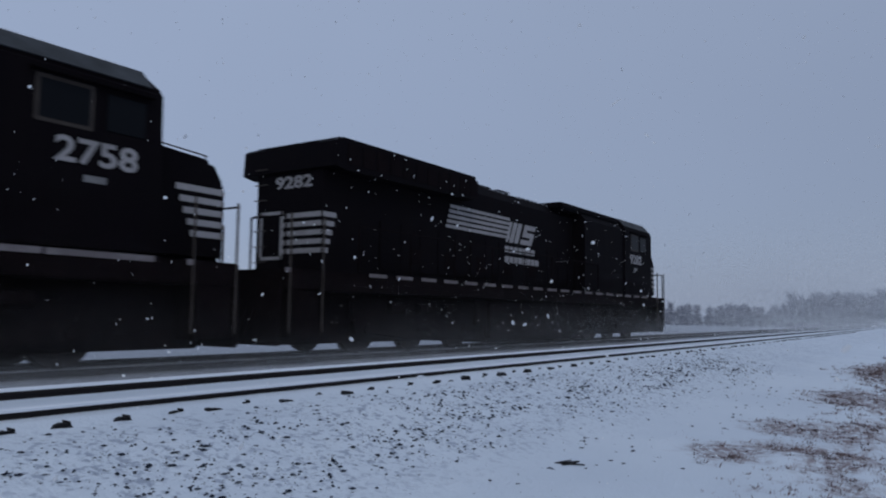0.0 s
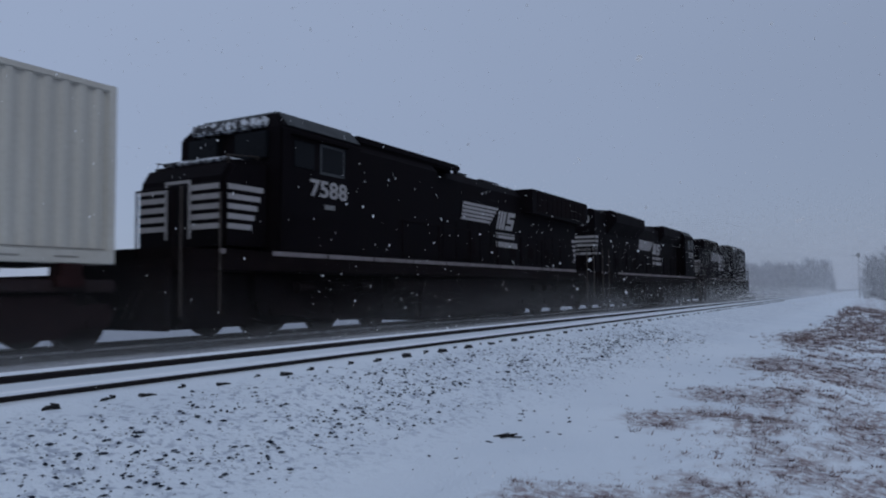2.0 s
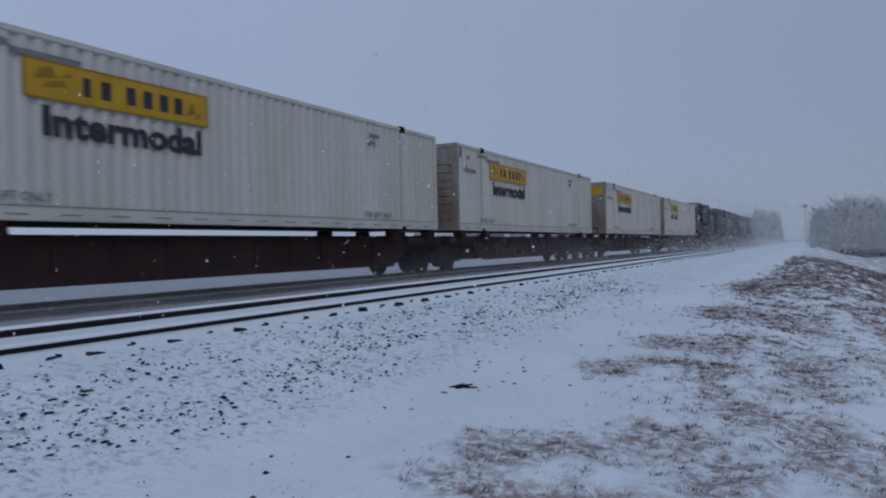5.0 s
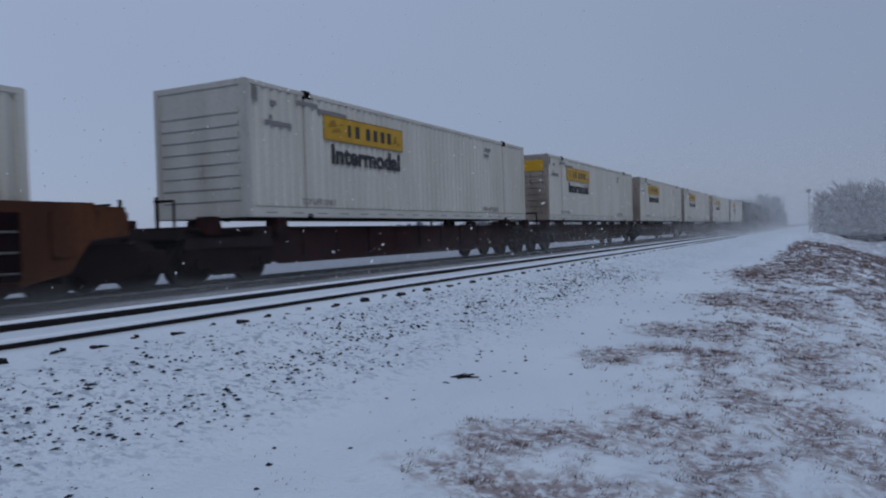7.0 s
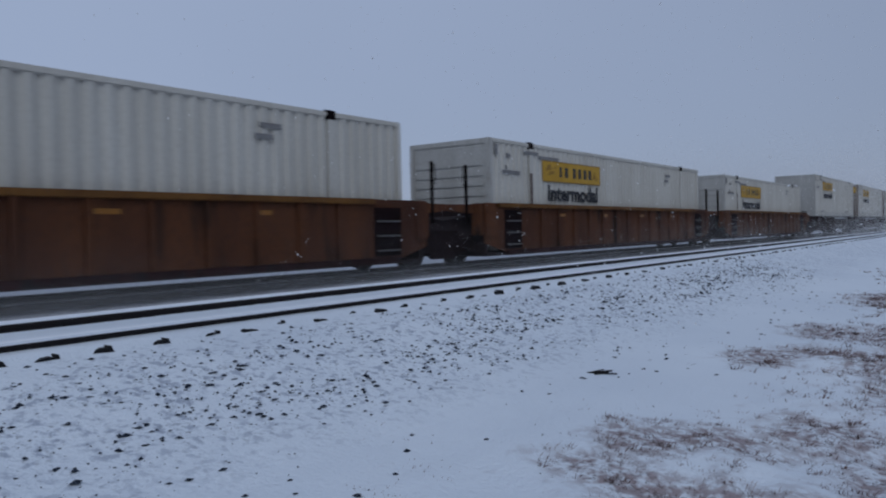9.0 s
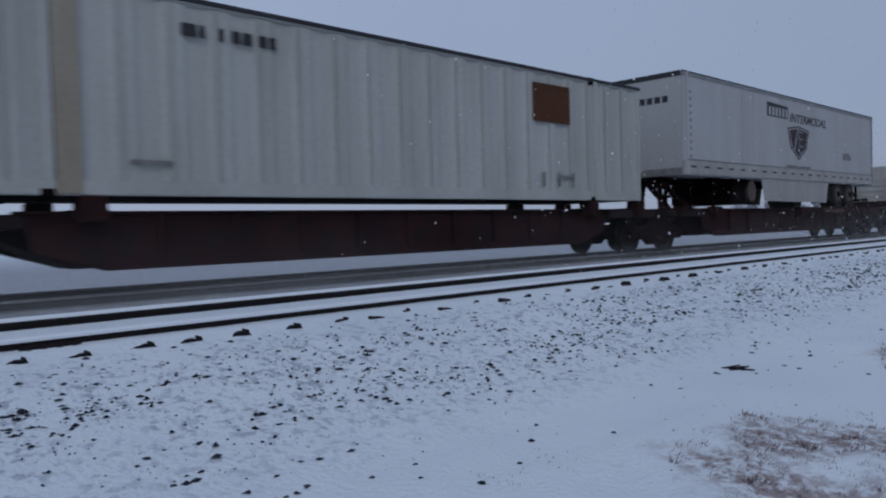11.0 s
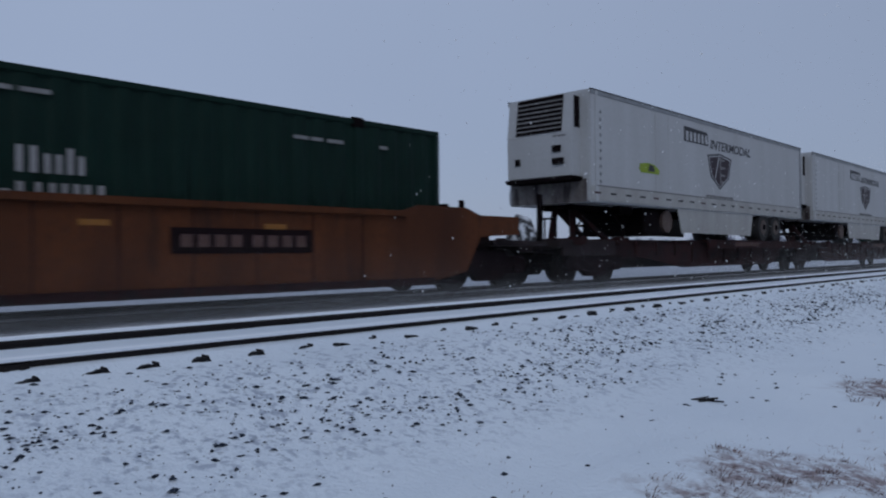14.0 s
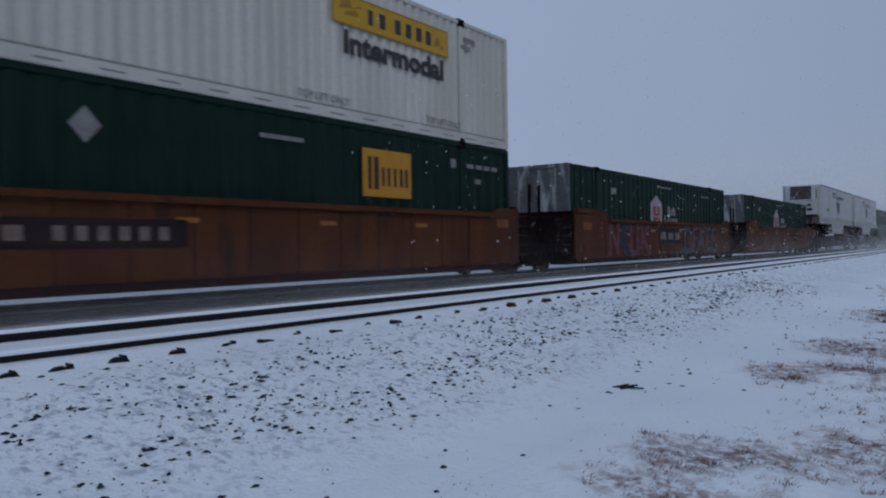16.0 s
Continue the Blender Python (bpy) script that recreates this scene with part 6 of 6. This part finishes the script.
# dead grass on the bank: bent blades in patches
def grass():
    # tufts first, then the blades of each tuft
    pts, long_, away = [], [], []
    tries = 0
    while len(pts) < 420000 and tries < 200000:
        tries += 1
        y = -2.0 + 75 * (0.2 + 0.8 * R.rand()) ** 2.35
        x = -3.6 + 12.5 * R.rand() ** 1.25
        k = turf(x, y)
        lone = x > -2.2 + 0.5 * noise.noise((x, y * 0.6, 51.0)) and R.rand() < 0.40
        if k < 0.12 + 0.5 * R.rand() and not lone:
            continue
        blades = int((8 + 34 * R.rand() ** 2.5) * (0.45 + 0.7 * k))
        wide = (0.012 + 0.05 * R.rand() ** 1.5) * (1 + 0.03 * y)
        tall = 0.5 + 0.95 * R.rand() ** 2
        a = R.rand(blades) * 6.28
        rad = wide * np.sqrt(R.rand(blades))
        for aa, rr_ in zip(a, rad):
            pts.append((x + math.cos(aa) * rr_ * 1.3, y + math.sin(aa) * rr_))
            long_.append(tall)
            away.append(aa)
    # single wisps out on the snow
    for cx, cy, sx, sy, m_ in ((-3.9, 4.1, 0.2, 0.12, 40), (-3.25, 3.7, 0.15, 0.1, 70), (-3.0, 5.9, 0.2, 0.25, 50), (-3.2, 3.2, 0.10, 0.06, 90)):
        for k in range(m_):
            pts.append((cx + R.randn() * sx, cy + R.randn() * sy))
            long_.append(0.6)
            away.append(R.rand() * 6.28)
    p = np.array(pts)
    n = len(p)
    z = z_of(p[:, 0], p[:, 1])
    dist = np.hypot(p[:, 0], p[:, 1])
    L = (0.016 + 0.046 * R.rand(n) ** 1.4) * np.array(long_) * (1 + 0.012 * dist)
    w = 0.0022 + 0.00055 * dist
    a = np.array(away) + 0.5 * R.randn(n)
    lean = 0.25 + 0.75 * R.rand(n)
    d = np.stack([np.cos(a) * lean + 0.30, np.sin(a) * lean - 0.15, 0.45 + 0.55 * R.rand(n)], -1)
    d /= np.linalg.norm(d, axis=1)[:, None]
    side = np.stack([-np.sin(a + 0.6), np.cos(a + 0.6), np.zeros(n)], -1) * w[:, None]
    root = np.stack([p[:, 0], p[:, 1], z - 0.01], -1)
    tip = root + d * L[:, None]
    return soup("dead_grass", np.stack([root - side, root + side, tip], 1), M_GRASS, "dry tan grass flattened and dusted with snow", "grass")


grass()


# a dark twig lying on the snow
def twig(x, y, n, spread):
    t = thing("twig", "dark broken twig lying on the snow", "twig", "twigs on the snow")
    z = ground_z(x, y)
    t.location = (x, y, z)
    rr = random.Random(int(x * 100 + y * 10))
    for k in range(n):
        a = rr.uniform(-0.5, 0.5)
        l_ = rr.uniform(0.05, 0.14)
        ox, oy = rr.uniform(-spread, spread), rr.uniform(-spread * 0.3, spread * 0.3)
        c, s = math.cos(a + 0.5), math.sin(a + 0.5)
        part("branch", bar(B(), (ox - c * l_, oy - s * l_, 0.008), (ox + c * l_, oy + s * l_, 0.016 + rr.uniform(0, 0.02)), rr.uniform(0.006, 0.012), 5), M_TWIG, t)


twig(-3.6, 7.1, 5, 0.08)


# ---------------------------------------------------------------- woods, signal and pole far along the line
def woods(name, x0, x1, y0, y1, count, height, z0, material, label, seed, twigs=210, thick=0.05):
    rr = np.random.RandomState(seed)
    out = []
    for k in range(count):
        x, y = x0 + (x1 - x0) * rr.rand(), y0 + (y1 - y0) * rr.rand()
        h = height * (0.35 + 0.65 * rr.rand()) * (0.85 + 0.35 * noise.noise((x * 0.06, y * 0.05, 1.0)))
        spread = h * (0.28 + 0.12 * rr.rand())
        base = np.array((x, y, z0))
        top = base + (rr.randn() * 0.3, rr.randn() * 0.3, h)
        wv = np.array((thick * 2.2, 0, 0))
        out.append((base - wv, base + wv, top))
        u = rr.rand(twigs)
        ang = rr.rand(twigs) * 6.28
        start = base + (top - base) * (0.02 + 0.82 * u)[:, None]
        ln = spread * (0.35 + 0.75 * rr.rand(twigs)) * (1.15 - 0.55 * u)
        end = start + np.stack([np.cos(ang) * ln, np.sin(ang) * ln, ln * (0.35 + 0.9 * rr.rand(twigs))], -1)
        wid = thick * (0.6 + rr.rand(twigs))[:, None] * np.array((0.7, 0, 0.7))
        for a, b2, w in zip(start, end, wid):
            out.append((a - w, a + w, b2))
            m_ = a + (b2 - a) * 0.55
            out.append((m_ - w * 0.7, m_ + w * 0.7, m_ + np.array((rr.randn(), rr.randn() * 0.3, 0.8 + rr.rand())) * 0.16 * h / 2))
    return soup(name, np.array(out), material, label, "trees")


woods("bare_trees", -0.4, 14.0, 150, 172, 85, 14.0, -2.6, M_WOODS, "thicket of bare winter trees beside the line", 3, 190, 0.08)
woods("bare_trees", 12.0, 60.0, 160, 195, 170, 13.0, -2.6, M_WOODS, "thicket of bare winter trees behind the field", 5, 120, 0.10)
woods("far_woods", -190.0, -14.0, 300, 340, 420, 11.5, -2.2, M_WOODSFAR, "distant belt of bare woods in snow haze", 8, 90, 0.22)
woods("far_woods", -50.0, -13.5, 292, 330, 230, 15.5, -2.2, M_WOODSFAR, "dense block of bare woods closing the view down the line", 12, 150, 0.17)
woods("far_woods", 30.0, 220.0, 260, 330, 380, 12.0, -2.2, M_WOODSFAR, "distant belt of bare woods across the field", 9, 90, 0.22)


def signal():
    t = thing("signal_mast", "dark trackside signal mast with a round head", "railway signal")
    z = ground_z(-2.0, 138)
    t.location = (-2.0, 138, z)
    part("mast", bar(B(), (0, 0, -0.2), (0, 0, 6.6), 0.05, 8), M_POLE, t)
    part("signal_head", box(B(), -0.3, 0.3, -0.2, 0.2, 6.6, 7.2, 0.1), M_POLE, t)
    part("bracket", box(B(), -0.9, 0.1, -0.05, 0.05, 6.85, 6.95), M_POLE, t)
    part("equipment_case", box(B(), 0.5, 1.3, -0.4, 0.4, -0.3, 1.7, 0.03), M_GALV, t)


signal()


def pole(x, y, h):
    t = thing("utility_pole", "weathered wooden utility pole with two crossarms", "utility pole", "poles along the field")
    t.location = (x, y, -2.7)
    q = B()
    bmesh.ops.create_cone(q, cap_ends=True, segments=10, radius1=0.2, radius2=0.13, depth=h, matrix=Matrix.Translation((0, 0, h / 2)))
    part("pole_shaft", q, M_POLE, t)
    for z in (h - 0.5, h - 1.5):
        part("crossarm", box(B(), -1.3, 1.3, -0.07, 0.07, z, z + 0.14), M_POLE, t)
        for k in (-1.1, -0.5, 0.5, 1.1):
            part("insulator", bar(B(), (k, 0, z + 0.14), (k, 0, z + 0.32), 0.05, 6), M_GALV, t)


pole(11.0, 132, 14.0)


# ---------------------------------------------------------------- falling and blowing snow
DRIFT = []


def flakes(name, n, lo, hi, size, label, power=1.0, z_power=1.0, corners=3):
    u = R.rand(n, 3)
    u[:, 1] **= power
    u[:, 2] **= z_power
    c = np.array(lo) + (np.array(hi) - np.array(lo)) * u
    s = size * (0.5 + R.rand(n) ** 2)[:, None, None]
    if corners == 3:
        e = R.randn(n, 3, 3)
        e -= e.mean(1, keepdims=True)
        e /= np.linalg.norm(e, axis=2, keepdims=True)
    else:
        p, q = R.randn(n, 3), R.randn(n, 3)
        p /= np.linalg.norm(p, axis=1, keepdims=True)
        q -= p * (p * q).sum(1, keepdims=True)
        q /= np.linalg.norm(q, axis=1, keepdims=True)
        ang = np.arange(corners) * 2 * math.pi / corners
        e = (p[:, None] * np.cos(ang)[None, :, None] + 0.75 * q[:, None] * np.sin(ang)[None, :, None]) * (0.7 + 0.35 * R.rand(n, corners, 1))
    return soup(name, c[:, None] + e * s, M_FLAKE, label, "snow")


def powder_material():
    """Blown powder: thin near the eye, thicker down the line, fading upwards and in gusts."""
    m = bpy.data.materials.new("blown_powder_snow")
    m.use_nodes = True
    n, l = m.node_tree.nodes, m.node_tree.links
    n.remove(n["Principled BSDF"])
    di, clear, mx = n.new("ShaderNodeBsdfDiffuse"), n.new("ShaderNodeBsdfTransparent"), n.new("ShaderNodeMixShader")
    tr, both = n.new("ShaderNodeBsdfTranslucent"), n.new("ShaderNodeMixShader")
    di.inputs["Color"].default_value = tr.inputs["Color"].default_value = (0.93, 0.94, 0.95, 1)
    tc, sep, gust = n.new("ShaderNodeTexCoord"), n.new("ShaderNodeSeparateXYZ"), n.new("ShaderNodeTexNoise")
    mp = n.new("ShaderNodeMapping")
    mp.inputs["Scale"].default_value = (0.35, 0.22, 0.8)
    gust.inputs["Scale"].default_value, gust.inputs["Detail"].default_value = 1.3, 4
    l.new(tc.outputs["Object"], sep.inputs[0])
    l.new(tc.outputs["Object"], mp.inputs["Vector"])
    l.new(mp.outputs[0], gust.inputs["Vector"])

    def remap(src, a, b, lo, hi, kind="LINEAR"):
        r = n.new("ShaderNodeMapRange")
        r.interpolation_type = kind
        r.inputs["From Min"].default_value, r.inputs["From Max"].default_value = a, b
        r.inputs["To Min"].default_value, r.inputs["To Max"].default_value = lo, hi
        l.new(src, r.inputs["Value"])
        return r.outputs[0]

    def times(a, b):
        r = n.new("ShaderNodeMath")
        r.operation = "MULTIPLY"
        l.new(a, r.inputs[0])
        l.new(b, r.inputs[1])
        return r.outputs[0]

    up = remap(sep.outputs["Z"], -0.1, 2.2, 1.0, 0.0, "SMOOTHSTEP")
    fac = times(times(times(up, up), remap(sep.outputs["Y"], 10.0, 80.0, 0.016, 0.36)), remap(gust.outputs["Fac"], 0.32, 0.68, 0.25, 1.15))
    low = times(remap(sep.outputs["Z"], -0.15, 0.42, 0.12, 0.0, "SMOOTHSTEP"), remap(gust.outputs["Fac"], 0.32, 0.68, 0.4, 1.1))
    veil = n.new("ShaderNodeMath")
    veil.operation = "MAXIMUM"
    l.new(fac, veil.inputs[0])
    l.new(low, veil.inputs[1])
    fac = veil.outputs[0]
    l.new(di.outputs[0], both.inputs[1])
    l.new(tr.outputs[0], both.inputs[2])
    l.new(fac, mx.inputs["Fac"])
    l.new(clear.outputs[0], mx.inputs[1])
    l.new(both.outputs[0], mx.inputs[2])
    l.new(mx.outputs[0], n["Material Output"].inputs["Surface"])
    return m


M_POWDER = powder_material()


def powder(x, seed):
    """A billowing curtain of powder beside the train."""
    ys = list(np.arange(-25, 60, 1.0)) + list(np.arange(60, 240, 4.0))
    zs = [-0.16, 0.2, 0.6, 1.0, 1.4, 1.9, 2.4]
    verts = [(x + 0.10 * noise.noise((y * 0.25, z * 0.7, seed)) - 0.05 * z, y, z) for z in zs for y in ys]
    k = len(ys)
    faces = [(j * k + i, j * k + i + 1, (j + 1) * k + i + 1, (j + 1) * k + i) for j in range(len(zs) - 1) for i in range(k - 1)]
    me = bpy.data.meshes.new("snow_dust")
    me.from_pydata(verts, [], faces)
    me.polygons.foreach_set("use_smooth", [True] * len(faces))
    me.materials.append(M_POWDER)
    return tagged(new("snow_dust", me), "powder snow whirled up along the train", "snow", kind="stuff")


DRIFT.append((flakes("falling_snow", 20000, (-16, 1.5, -1), (3, 36, 24), 0.0165, "loose white snowflakes falling in the wind", corners=6), (0.15, 0.5, -1.05)))
DRIFT.append((flakes("snow_haze", 1600000, (-32, 48, -1), (14, 180, 7.5), 0.0215, "fine windblown snow hazing the distance", 0.85), (0.05, 0.6, 0.0)))
for k, x in enumerate((-9.45, -9.95, -10.25)):
    DRIFT.append((powder(x, 3.0 + 5 * k), (0.0, 0.9, 0.0)))


# ---------------------------------------------------------------- motion
SPEED = 22.4


def motions():
    for ob, y0, z in MOVERS:
        walk(ob, [(t, pose(TRAIN_X, y0 + SPEED * t, z)) for t in (0, 4, 8, 12, 16)])
    for ob, v in DRIFT:
        walk(ob, [(t, pose(v[0] * t, v[1] * t, v[2] * t)) for t in (0, 4, 8, 12, 16)])


motions()
